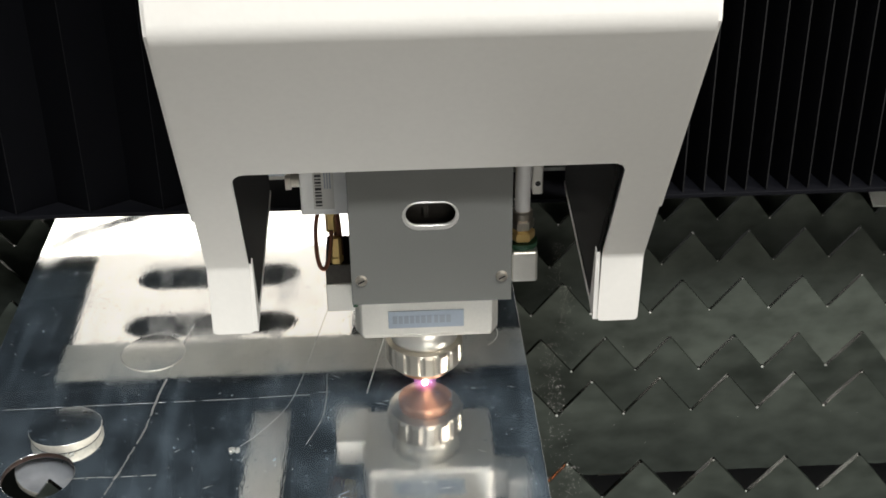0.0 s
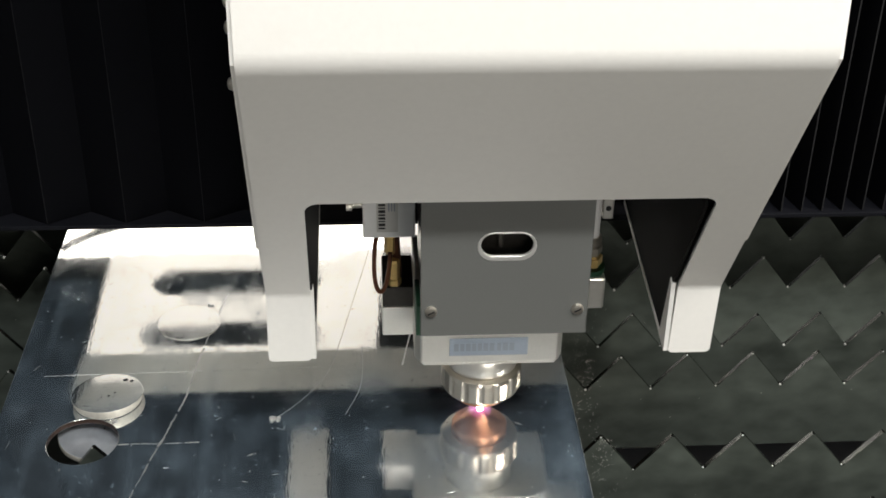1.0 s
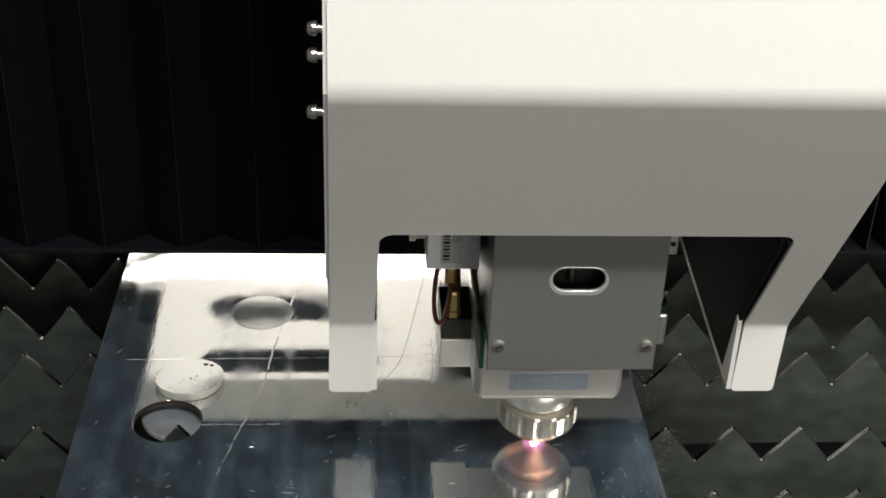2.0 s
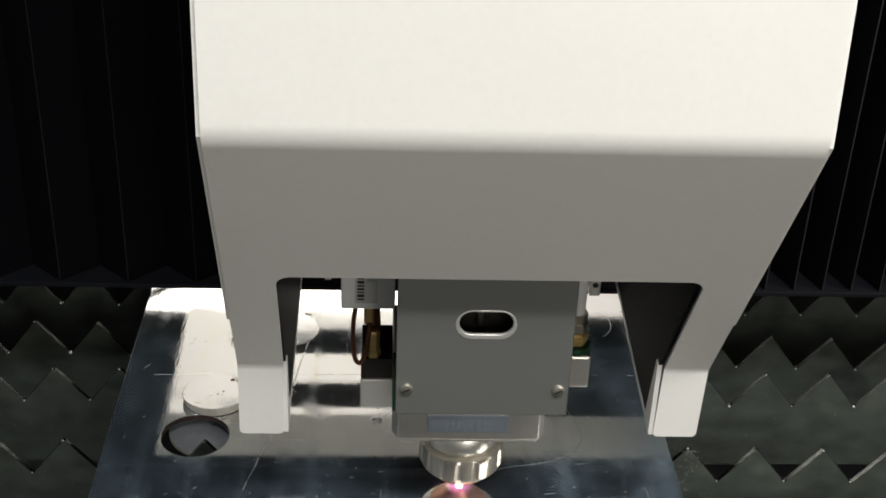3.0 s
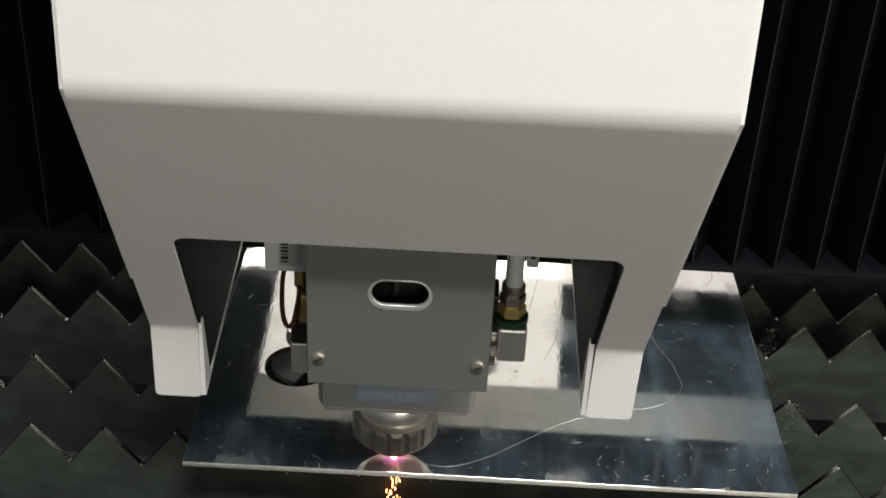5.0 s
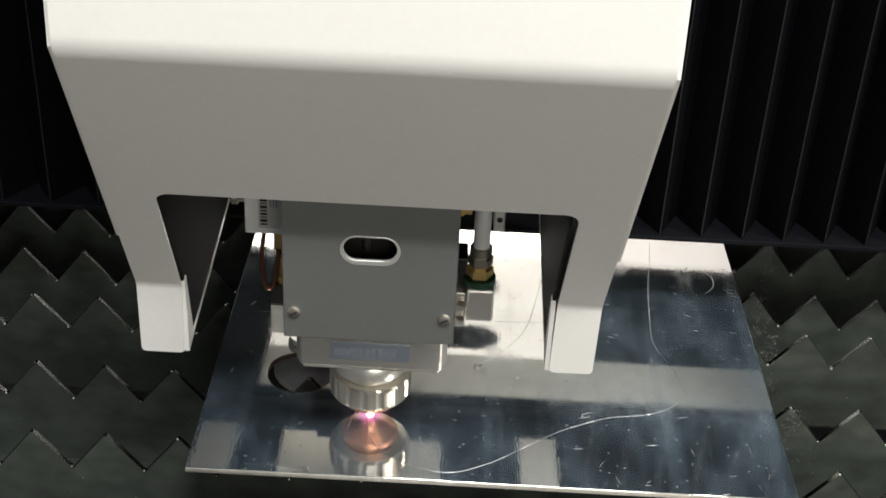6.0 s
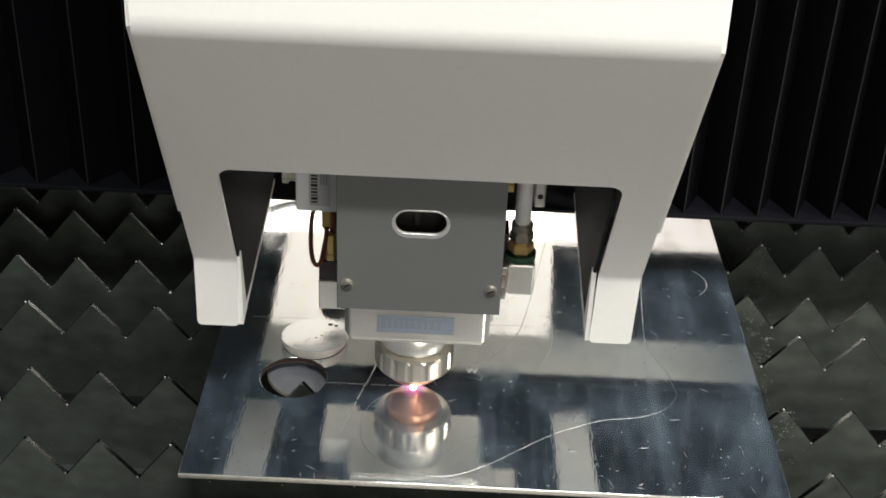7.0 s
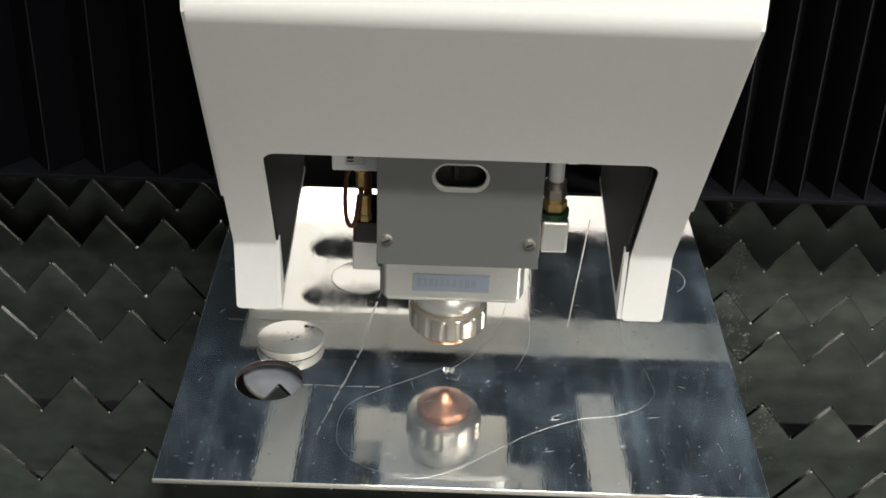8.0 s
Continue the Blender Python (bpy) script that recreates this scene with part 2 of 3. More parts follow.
def stadium(cx, cy, half, r, n=10):
    right = [(cx + half - r + r * math.cos(a), cy + r * math.sin(a)) for a in (math.pi * (i / n - 0.5) for i in range(n + 1))]
    left = [(cx - half + r + r * math.cos(a), cy + r * math.sin(a)) for a in (math.pi * (i / n + 0.5) for i in range(n + 1))]
    return right + left


def half_stadium(tip, flat, cy, r, n=14):
    """A bar with one round end at x = tip and a straight end at x = flat."""
    s = 1 if tip > flat else -1
    arc_points = [(tip - s * r + s * r * math.cos(a), cy + r * math.sin(a)) for a in (math.pi * (i / n - 0.5) for i in range(n + 1))]
    return arc_points + [(flat, cy + r), (flat, cy - r)]


def circle(cx, cy, r, n=48):
    return [(cx + r * math.cos(2 * math.pi * i / n), cy + r * math.sin(2 * math.pi * i / n)) for i in range(n)]


def pierced(outlines, thick, bevel=0.0):
    """A flat plate lying in x, y, with holes: the first outline is the rim. Its top is at z = thick."""
    cu = bpy.data.curves.new("outline", "CURVE")
    cu.dimensions, cu.fill_mode = "2D", "BOTH"
    cu.extrude, cu.bevel_depth, cu.bevel_resolution = thick / 2 - bevel, bevel, 1
    for line in outlines:
        sp = cu.splines.new("POLY")
        sp.points.add(len(line) - 1)
        for p, (x, y) in zip(sp.points, line):
            p.co = (x, y, 0, 1)
        sp.use_cyclic_u = True
    ob = bpy.data.objects.new("outline", cu)
    scene.collection.objects.link(ob)
    me = bpy.data.meshes.new_from_object(ob.evaluated_get(bpy.context.evaluated_depsgraph_get()))
    bm = bmesh.new()
    bm.from_mesh(me)
    bmesh.ops.translate(bm, verts=bm.verts[:], vec=(0, 0, thick / 2))
    bpy.data.objects.remove(ob)
    bpy.data.curves.remove(cu)
    bpy.data.meshes.remove(me)
    return bm


def tube(points, r, n=10):
    """A round tube along a line of points, smoothed."""
    pts = [Vector(p) for p in points]
    line = []
    for i in range(len(pts) - 1):
        p0, p1, p2, p3 = pts[max(i - 1, 0)], pts[i], pts[i + 1], pts[min(i + 2, len(pts) - 1)]
        for k in range(6):
            t = k / 6
            line.append(0.5 * ((2 * p1) + (p2 - p0) * t + (2 * p0 - 5 * p1 + 4 * p2 - p3) * t * t + (3 * p1 - p0 - 3 * p2 + p3) * t ** 3))
    line.append(pts[-1])
    bm = bmesh.new()
    rings, side = [], Vector((0.31, 0.9, 0.2)).normalized()
    for i, p in enumerate(line):
        d = (line[min(i + 1, len(line) - 1)] - line[max(i - 1, 0)]).normalized()
        u = d.cross(side)
        u = u.normalized() if u.length > 1e-4 else Vector((1, 0, 0))
        v = d.cross(u)
        rings.append([bm.verts.new(p + r * (math.cos(2 * math.pi * k / n) * u + math.sin(2 * math.pi * k / n) * v)) for k in range(n)])
    for a, b in zip(rings, rings[1:]):
        for k in range(n):
            bm.faces.new((a[k], a[(k + 1) % n], b[(k + 1) % n], b[k]))
    bm.faces.new(rings[0])
    bm.faces.new(rings[-1][::-1])
    bmesh.ops.recalc_face_normals(bm, faces=bm.faces[:])
    return bm


def turned(bm, m):
    bmesh.ops.transform(bm, matrix=m, verts=bm.verts[:])
    return bm


# ---------------------------------------------------------------- the hall round the machine
def structure(name, bm, mat, label, category):
    return tagged(part(name, bm, mat), label, category, kind="structure")


structure("floor", box(-3.6, 4.2, -3.6, 4.2, -1.0, -0.9), "concrete", "grey concrete workshop floor", "floor")
structure("ceiling", box(-3.6, 4.2, -3.6, 4.2, 2.7, 2.8), "wall", "plain grey workshop ceiling", "ceiling")
structure("wall_west", box(-3.7, -3.6, -3.6, 4.2, -0.9, 2.7), "wall", "plain grey workshop wall", "wall")
structure("wall_east", box(4.2, 4.3, -3.6, 4.2, -0.9, 2.7), "wall", "plain grey workshop wall", "wall")
structure("wall_south", box(-3.6, 4.2, -3.7, -3.6, -0.9, 2.7), "wall", "plain grey workshop wall", "wall")
# frame made up to go with the low front fill
def window():
    w = thing("added_window", "unseen window frame added behind the low front fill", "window", kind="structure")
    for x0, x1, z0, z1 in ((0.48, 0.55, 0.5, 1.85), (2.45, 2.52, 0.5, 1.85), (0.55, 2.45, 0.5, 0.56), (0.55, 2.45, 1.79, 1.85), (1.47, 1.53, 0.56, 1.79)):
        part("window_frame", box(x0, x1, -3.6, -3.54, z0, z1, 0.004), "white_plastic", w)


window()
structure("wall_north", box(-3.6, 4.2, 4.2, 4.3, -0.9, 2.7), "wall", "plain grey workshop wall", "wall")


def machine_bed():
    bed = thing("machine_bed", "dark painted machine bed round the slat table", "machine bed")
    part("tray", box(-0.9, 1.3, -0.42, 1.5, -0.9, -0.32), "soot", bed, "sooty scrap tray")
    part("side_rail", box(-0.99, -0.9, -0.5, 1.5, -0.9, -0.05, 0.004), "machine", bed)
    part("side_rail", box(1.3, 1.39, -0.5, 1.5, -0.9, -0.05, 0.004), "machine", bed)
    # unseen panel added to keep bright hall reflections off the slat edges
    part("unseen_back_stop", box(-0.99, 1.39, 1.5, 1.54, -0.9, 0.85, 0.004), "machine", bed)
    part("cross_rail", box(-0.9, 1.3, 0.28, 0.31, -0.32, -0.1002, 0.002), "machine", bed)
    part("front_rail", box(-0.9, 1.3, -0.5, -0.42, -0.9, -0.09, 0.004), "machine", bed)


machine_bed()


# ---------------------------------------------------------------- the slat table
SLAT_HALF = 0.0018


def bead_mesh():
    bm = bmesh.new()
    bmesh.ops.create_icosphere(bm, subdivisions=1, radius=0.0010)
    me = bpy.data.meshes.new("slag_bead")
    bm.to_mesh(me)
    bm.free()
    me.materials.append(M["bead"])
    me.shade_smooth()
    return me


BEAD = bead_mesh()


def slat(y_left, y_right, pitch, phase, seed):
    """One saw-toothed support slat; its teeth point up to the underside of the sheet."""
    rnd = random.Random(seed)
    x0, x1, tip, valley, foot = -0.72, 1.12, -0.0045, -0.0335, -0.0895
    line, points, roots = [], set(), set()
    k = math.ceil((x0 - phase) / pitch)
    while phase + k * pitch < x1:
        x = phase + k * pitch
        wear = rnd.uniform(0, 0.0012)
        points.add(x - 0.0007)
        roots.add(x + pitch / 2 - 0.0006)
        line += [(x - 0.0007, tip - wear), (x + 0.0007, tip - wear), (x + pitch / 2 - 0.0006, valley + rnd.uniform(-0.001, 0.001)), (x + pitch / 2 + 0.0006, valley)]
        k += 1
    outline = line + [(line[-1][0], foot), (line[0][0], foot)]
    bm = prism(outline, -SLAT_HALF, SLAT_HALF, "y")
    skew = (y_right - y_left) / 0.5
    for v in bm.verts:
        v.co.y += y_left + skew * v.co.x
    ob = part("slat", bm, "slat")
    ob.data.materials.append(M["slat_edge"])
    for p in ob.data.polygons:
        if abs(p.normal.y) < 0.6 and p.center.z > -0.05:
            p.material_index = 1
    tagged(ob, "sooty steel support slat with sharp saw teeth", "slat", "slats of the cutting table")
    # small beads of slag at the roots and on some points of the teeth
    for x, z in line:
        if not -0.34 < x < 0.82:
            continue
        root = z < -0.02
        if (root and x in roots) or (not root and x in points and rnd.random() < 0.45):
            bead = new("slag_bead", BEAD)
            bead.parent = ob
            bead.matrix_basis = pose(x, y_left + skew * x - SLAT_HALF, z + 0.0004) @ Matrix.Diagonal((*(rnd.uniform(0.55, 1.1) * (1.0 if root else 0.75),) * 3, 1))
    return ob


for i, (yl, yr, pitch, phase) in enumerate((
        (-0.118, -0.116, 0.0480, 0.400), (-0.044, -0.040, 0.0480, 0.405), (0.033, 0.034, 0.0478, 0.419), (0.105, 0.100, 0.0478, 0.4003),
        (0.190, 0.1905, 0.0485, 0.5266), (0.2505, 0.2415, 0.0482, 0.3989), (0.3245, 0.3215, 0.04825, 0.425), (0.390, 0.3955, 0.0484, 0.594),
        (0.464, 0.4690, 0.0485, 0.5625), (0.530, 0.533, 0.0480, 0.43), (0.604, 0.606, 0.0480, 0.40), (0.68, 0.68, 0.0480, 0.42))):
    slat(yl, yr, pitch, phase, i)


# ---------------------------------------------------------------- the sheet, its cut-outs and lines
HOLE, SLUG, RING = (0.0592, 0.1040, 0.0235), (0.0690, 0.1480, 0.0237), (0.114, 0.2385, 0.0235)


def sheet():
    rim = [(0.0, 0.0), (0.13, 0.0004), (0.26, -0.0003), (0.384, 0.0), (0.3843, 0.2), (0.384, 0.8), (0.0, 0.8), (0.0003, 0.3)]
    bm = pierced([rim, circle(*HOLE, 56), circle(*RING, 56)], 0.004, 0.0005)
    bmesh.ops.translate(bm, verts=bm.verts[:], vec=(0, 0, -0.004))
    ob = part("metal_sheet", bm, "sheet")
    ob.data.materials.append(M["cut_edge"])
    for p in ob.data.polygons:
        if abs(p.normal.z) < 0.8:
            p.material_index = 1
    ob.data.materials.append(M["hole_wall"])
    for p in ob.data.polygons:
        if p.material_index == 1 and any((p.center.x - cx) ** 2 + (p.center.y - cy) ** 2 < (r + 0.003) ** 2 for cx, cy, r in (HOLE, RING)):
            p.material_index = 2
    return tagged(ob, "shiny scratched metal sheet with a round hole on slats", "metal sheet")


sheet()


def disc(name, cx, cy, r, z, tilt, label, mat="disc", slope=0.0, taper=1.0):
    """A cut-out disc; slope tilts its top face only, taper narrows its foot."""
    bm = pierced([circle(0, 0, r, 56)], 0.005, 0.0004)
    for v in bm.verts:
        if v.co.z > 0.0025:
            v.co.z -= slope * v.co.y
        else:
            v.co.x, v.co.y = v.co.x * taper, v.co.y * taper
    ob = part(name, bm, mat)
    ob.data.materials.append(M["cut_edge"])
    for p in ob.data.polygons:
        if abs(p.normal.z) < 0.5:
            p.material_index = 1
    ob.matrix_basis = pose(cx, cy, z, *tilt)
    return tagged(ob, label, "metal disc", "cut-out discs")


disc("cut_disc", RING[0], RING[1], RING[2] - 0.0004, -0.0046, (-0.9, 0, 0), "round metal disc cut free but still lying in its hole")
slug = disc("cut_disc", SLUG[0], SLUG[1], SLUG[2], 0.0004, (0, 0, 8), "round cut-out metal disc lying loose on the sheet", slope=0.088, taper=0.95)
for dx, dy, size in ((0.001, -0.004, 0.0008), (0.005, -0.001, 0.0007), (-0.004, -0.005, 0.0005), (0.004, -0.006, 0.0005), (0.012, 0.014, 0.0016), (0.016, 0.012, 0.0013)):
    speck = bmesh.new()
    bmesh.ops.create_icosphere(speck, subdivisions=1, radius=size, matrix=Matrix.Translation((dx, dy, 0.0050 - 0.088 * dy)) @ Matrix.Diagonal((1.3, 1, 0.5, 1)))
    part("slag_speck", speck, "kerf", slug)
disc("fallen_disc", 0.060, 0.1295, 0.0225, -0.0175, (10, 4, 0), "round metal disc fallen through its hole onto the slats", "fallen")


def ribbon(points, half, z, closed=False):
    """A thin raised line on the sheet."""
    bm = bmesh.new()
    pts = [Vector((x, y, 0)) for x, y in points]
    n = len(pts)
    rows = []
    for i, p in enumerate(pts):
        a, b = (pts[i - 1], pts[(i + 1) % n]) if closed else (pts[max(i - 1, 0)], pts[min(i + 1, n - 1)])
        d = (b - a).normalized()
        s = Vector((-d.y, d.x, 0)) * half
        rows.append((bm.verts.new((*(p + s).xy, 0.0)), bm.verts.new((*p.xy, z)), bm.verts.new((*(p - s).xy, 0.0))))
    for i in range(n if closed else n - 1):
        a, b = rows[i], rows[(i + 1) % n]
        bm.faces.new((a[0], a[1], b[1], b[0]))
        bm.faces.new((a[1], a[2], b[2], b[1]))
    bmesh.ops.recalc_face_normals(bm, faces=bm.faces[:])
    return bm


def smooth_line(points, steps=8):
    pts = [Vector((*p, 0)) for p in points]
    out = []
    for i in range(len(pts) - 1):
        p0, p1, p2, p3 = pts[max(i - 1, 0)], pts[i], pts[i + 1], pts[min(i + 2, len(pts) - 1)]
        for k in range(steps):
            t = k / steps
            q = 0.5 * ((2 * p1) + (p2 - p0) * t + (2 * p0 - 5 * p1 + 4 * p2 - p3) * t * t + (3 * p1 - p0 - 3 * p2 + p3) * t ** 3)
            out.append((q.x, q.y))
    return out + [points[-1]]


def cut_line(name, points, label, mat="burr", half=0.0004, z=0.0004, closed=False):
    ob = part(name, ribbon(points, half, z, closed), mat)
    return tagged(ob, label, "cut line", "lines on the sheet")


cut_line("cut_line", smooth_line([(0.262, 0.42), (0.246, 0.324), (0.234, 0.256), (0.223, 0.195), (0.2165, 0.170), (0.207, 0.152), (0.195, 0.135), (0.183, 0.122)]), "thin curved cut line in the sheet", half=0.0002, z=0.00015)
cut_line("cut_line", smooth_line([(0.327, 0.40), (0.322, 0.30), (0.314, 0.235), (0.3106, 0.1872)]), "thin curved cut line in the sheet", half=0.0002, z=0.00015)


def broken_scratch(points, half, seed, label):
    """A scratch in short uneven strokes."""
    rnd = random.Random(seed)
    line = smooth_line(points, 14)
    bm, i = bmesh.new(), 0
    while i < len(line) - 2:
        k = min(i + rnd.randint(2, 7), len(line) - 1)
        w = half * rnd.uniform(0.35, 1.25)
        piece = ribbon([(x + rnd.gauss(0, 0.00025), y) for x, y in line[i:k + 1]], w, 0.00012)
        me = bpy.data.meshes.new("stroke")
        piece.to_mesh(me)
        piece.free()
        bm.from_mesh(me)
        bpy.data.meshes.remove(me)
        i = k + (1 if rnd.random() < 0.6 else 0)
    return tagged(part("scratch", bm, "burr"), label, "scratch", "lines on the sheet")


broken_scratch([(0.140, 0.275), (0.136, 0.255), (0.126, 0.192), (0.121, 0.148), (0.112, 0.108), (0.106, 0.085), (0.097, 0.047)], 0.0006, 1, "long pale broken scratch across the sheet")
broken_scratch([(0.078, 0.099), (0.092, 0.100), (0.110, 0.0995), (0.135, 0.100)], 0.0004, 2, "short pale scratch beside the hole")
broken_scratch([(0.02, 0.1755), (0.10, 0.177), (0.17, 0.178), (0.23, 0.180)], 0.0002, 3, "faint dotted scratch across the sheet")
cut_line("cut_line", smooth_line([(0.2415, 0.203), (0.2420, 0.177), (0.2395, 0.152), (0.2300, 0.125)]), "short curved cut line in the sheet", half=0.0002, z=0.00015)


cut_line("cut_line", smooth_line([(0.300, 0.34), (0.284, 0.254), (0.277, 0.217), (0.270, 0.179)]), "thin straight cut line in the sheet", half=0.0005, z=0.0002)
cut_line("arc_cut", [(0.345 + 0.022 * math.cos(a / 10), 0.250 + 0.022 * math.sin(a / 10)) for a in range(-9, 10)], "part of a ring cut into the sheet", half=0.0003, z=0.0002)


def burr_clump(x, y, size, seed):
    """A small lump of resolidified metal at the end of a cut."""
    rnd = random.Random(seed)
    bm = bmesh.new()
    for k in range(6):
        m = Matrix.Translation((rnd.uniform(-1, 1) * size, rnd.uniform(-0.5, 0.5) * size, size * 0.25)) @ Matrix.Rotation(rnd.uniform(0, 3), 4, "Z") @ Matrix.Diagonal((size * rnd.uniform(0.4, 0.9), size * rnd.uniform(0.25, 0.5), size * 0.35, 1))
        bmesh.ops.create_icosphere(bm, subdivisions=1, radius=1.0, matrix=m)
    ob = part("burr_clump", bm, "burr")
    ob.matrix_basis = pose(x, y, 0)
    return tagged(ob, "small bright lump of cut metal on the sheet", "metal burr", "burrs on the sheet")


for k, (x, y, size) in enumerate(((0.183, 0.1215, 0.0030), (0.0835, 0.1665, 0.0026), (0.076, 0.1235, 0.0022), (0.128, 0.2595, 0.0016))):
    burr_clump(x, y, size, k)


def scratches():
    """Short fine scratches and specks strewn over the sheet."""
    rnd = random.Random(21)
    bm = bmesh.new()
    for k in range(260):
        y = 0.36 * rnd.random() ** 1.5
        x = rnd.uniform(0.006, 0.378)
        if (x - HOLE[0]) ** 2 + (y - HOLE[1]) ** 2 < 0.027 ** 2:
            continue
        a, size = rnd.choice((0.05, 0.2, 1.2, 1.6, 2.6)) + rnd.gauss(0, 0.25), rnd.uniform(0.0006, 0.0011) if rnd.random() < 0.78 else rnd.uniform(0.002, 0.005)
        w = rnd.uniform(0.00012, 0.00030) if size > 0.0015 else size * 0.35
        d, n = Vector((math.cos(a), math.sin(a), 0)) * size, Vector((-math.sin(a), math.cos(a), 0)) * w
        c = Vector((x, y, 0.00006))
        mid = bm.verts.new(c + Vector((0, 0, 0.00012)))
        rim = [bm.verts.new(c + v) for v in (d, n, -d, -n)]
        for i in range(4):
            bm.faces.new((rim[i], rim[(i + 1) % 4], mid))
    return tagged(part("scratches", bm, "burr"), "fine bright scratches and specks on the sheet", "scratches", kind="stuff")


scratches()


def offcut(m, outline, label):
    ob = part("offcut", pierced([outline], 0.002, 0.0003), "under")
    ob.matrix_basis = m
    return tagged(ob, label, "metal offcut", "offcuts in the table")


offcut(pose(0.44, 0.20, -0.100), [(0, 0), (0.46, 0.01), (0.45, 0.21), (0.02, 0.22)], "pale metal offcut lying on a rail under the slats")
offcut(pose(0.712, 0.430, -0.0045), [(0, 0), (0.12, -0.006), (0.13, 0.07), (0.01, 0.05)], "pale metal offcut lying on top of the slats")


def spatter():
    """Pale dust and metal drops strewn over the slats where an earlier cut ran off the sheet."""
    rnd = random.Random(5)
    bm = bmesh.new()
    rows = ((0.1005, 0.402, 0.020), (0.190, 0.404, 0.016), (0.2425, 0.405, 0.016), (0.3218, 0.428, 0.012), (0.390, 0.430, 0.010))
    for y, x, spread in rows:
        for k in range(150):
            dz = rnd.random() ** 1.6
            p = (x + rnd.gauss(0, 0.42) * spread * (0.4 + dz), y - 0.0019, -0.006 - dz * 0.075)
            r = rnd.uniform(0.0001, 0.00032)
            bmesh.ops.create_icosphere(bm, subdivisions=1, radius=r, matrix=Matrix.Translation(p))
    for k in range(130):
        x, y = rnd.choice((rnd.uniform(0.40, 0.75), rnd.uniform(-0.3, -0.02))), rnd.choice((0.033, 0.1005, 0.190, 0.2425, 0.3218))
        bmesh.ops.create_icosphere(bm, subdivisions=1, radius=rnd.uniform(0.00012, 0.0003), matrix=Matrix.Translation((x, y - 0.002, rnd.uniform(-0.08, -0.035))))
    return tagged(part("spatter", bm, "dust"), "pale dust and metal drops strewn over the slats", "spatter", kind="stuff")


spatter()


# ---------------------------------------------------------------- the cutting head
PX = 0.0035     # the head plate's middle
AXIS_Y = 0.0035  # the nozzle's axis


def laser_head():
    head = thing("laser_head", "grey and silver laser cutting head with brass fittings", "laser head", pose(HEAD[0][1], HEAD[0][2], 0))
    w = 0.0477
    rim = [(PX - w, 0.1172), (PX + w, 0.1172), (PX + w, 0.30), (PX - w, 0.30)]
    slot = stadium(PX, 0.1775, 0.0158, 0.0082)
    up = Matrix.Rotation(radians(90), 4, "X")
    plate = part("front_plate", turned(pierced([rim, slot], 0.003, 0.0005), Matrix.Translation((0, -0.0747, 0)) @ up), "plate", head, "grey anodised front plate with an oval window")
    part("window_rim", turned(pierced([stadium(PX, 0.1766, 0.0164, 0.0090), stadium(PX, 0.1776, 0.0151, 0.0076)], 0.0022, 0.0004), Matrix.Translation((0, -0.0758, 0)) @ up), "alu", plate, "bright bevelled window rim")
    part("inner_body", box(PX - 0.0455, PX + 0.0455, -0.0635, 0.03, 0.112, 0.29, 0.003), "dark_steel", head, "dark body behind the plate")
    part("window_insert", box(PX - 0.004, PX - 0.001, -0.068, -0.0635, 0.170, 0.186, 0.0004), "dark_steel", head)
    for dx in (-0.0422, 0.0422):
        s = part("screw", turned(lathe([(0.0012, 0.0020), (0.0030, 0.0018), (0.0036, 0.0008), (0.0036, -0.001)], 20), Matrix.Translation((PX + dx, -0.0777, 0.1339)) @ up), "steel", plate, "cross-head screw")
        part("screw_slot", turned(box(-0.0022, 0.0022, -0.0004, 0.0004, 0.0016, 0.0022), Matrix.Translation((PX + dx, -0.0777, 0.1339)) @ up @ Matrix.Rotation(0.5, 4, "Z")), "black", s)
    # the pale housing under the plate
    lower = [(-0.0455, -0.019), (-0.0418, -0.0265), (0.0452, -0.0265), (0.0489, -0.019), (0.0489, 0.046), (-0.0455, 0.046)]
    housing = part("lower_housing", prism(lower, 0.0590, 0.1116, "z", 0.0009), "pale", head, "pale machined aluminium housing")
    part("lower_lip", prism([(a * 0.965 + 0.0001, b * 0.965) for a, b in lower], 0.0568, 0.0590, "z", 0.0005), "pale", head)
    badge = part("badge", box(-0.0238, 0.0258, -0.0272, -0.0264, 0.0652, 0.0782, 0.0002), "nameplate", housing, "blue-grey badge")
    x = -0.0210
    for k, wd in enumerate((3.6, 3.2, 3.6, 3.2, 3.2, 3.6, 3.6, 0, 3.0, 4.2, 3.6)):
        if wd:
            part("badge_bar", box(x, x + wd * 0.00084, -0.0274, -0.0271, 0.0688, 0.0746), "ink", badge)
        x += wd * 0.00084 + 0.0009
    # nozzle carrier
    part("neck", lathe([(0.0235, 0.0580), (0.0235, 0.0420), (0.0228, 0.0385)], 48, 0, AXIS_Y), "pale", head, "turned aluminium neck", True)
    bm = bmesh.new()
    n, prof = 96, [(0.0236, 0.0395), (0.0262, 0.0382), (0.0268, 0.0355), (0.0268, 0.0235), (0.0255, 0.0212), (0.0205, 0.0200)]
    rings = []
    for r, z in prof:
        rings.append([bm.verts.new(((r - (0.0011 if (i % 6) >= 4 and 0.022 < z < 0.0365 else 0)) * math.cos(2 * math.pi * i / n), (r - (0.0011 if (i % 6) >= 4 and 0.022 < z < 0.0365 else 0)) * math.sin(2 * math.pi * i / n) + AXIS_Y, z)) for i in range(n)])
    for a, b in zip(rings, rings[1:]):
        for i in range(n):
            bm.faces.new((a[i], a[(i + 1) % n], b[(i + 1) % n], b[i]))
    bm.faces.new(rings[-1])
    bm.faces.new(rings[0][::-1])
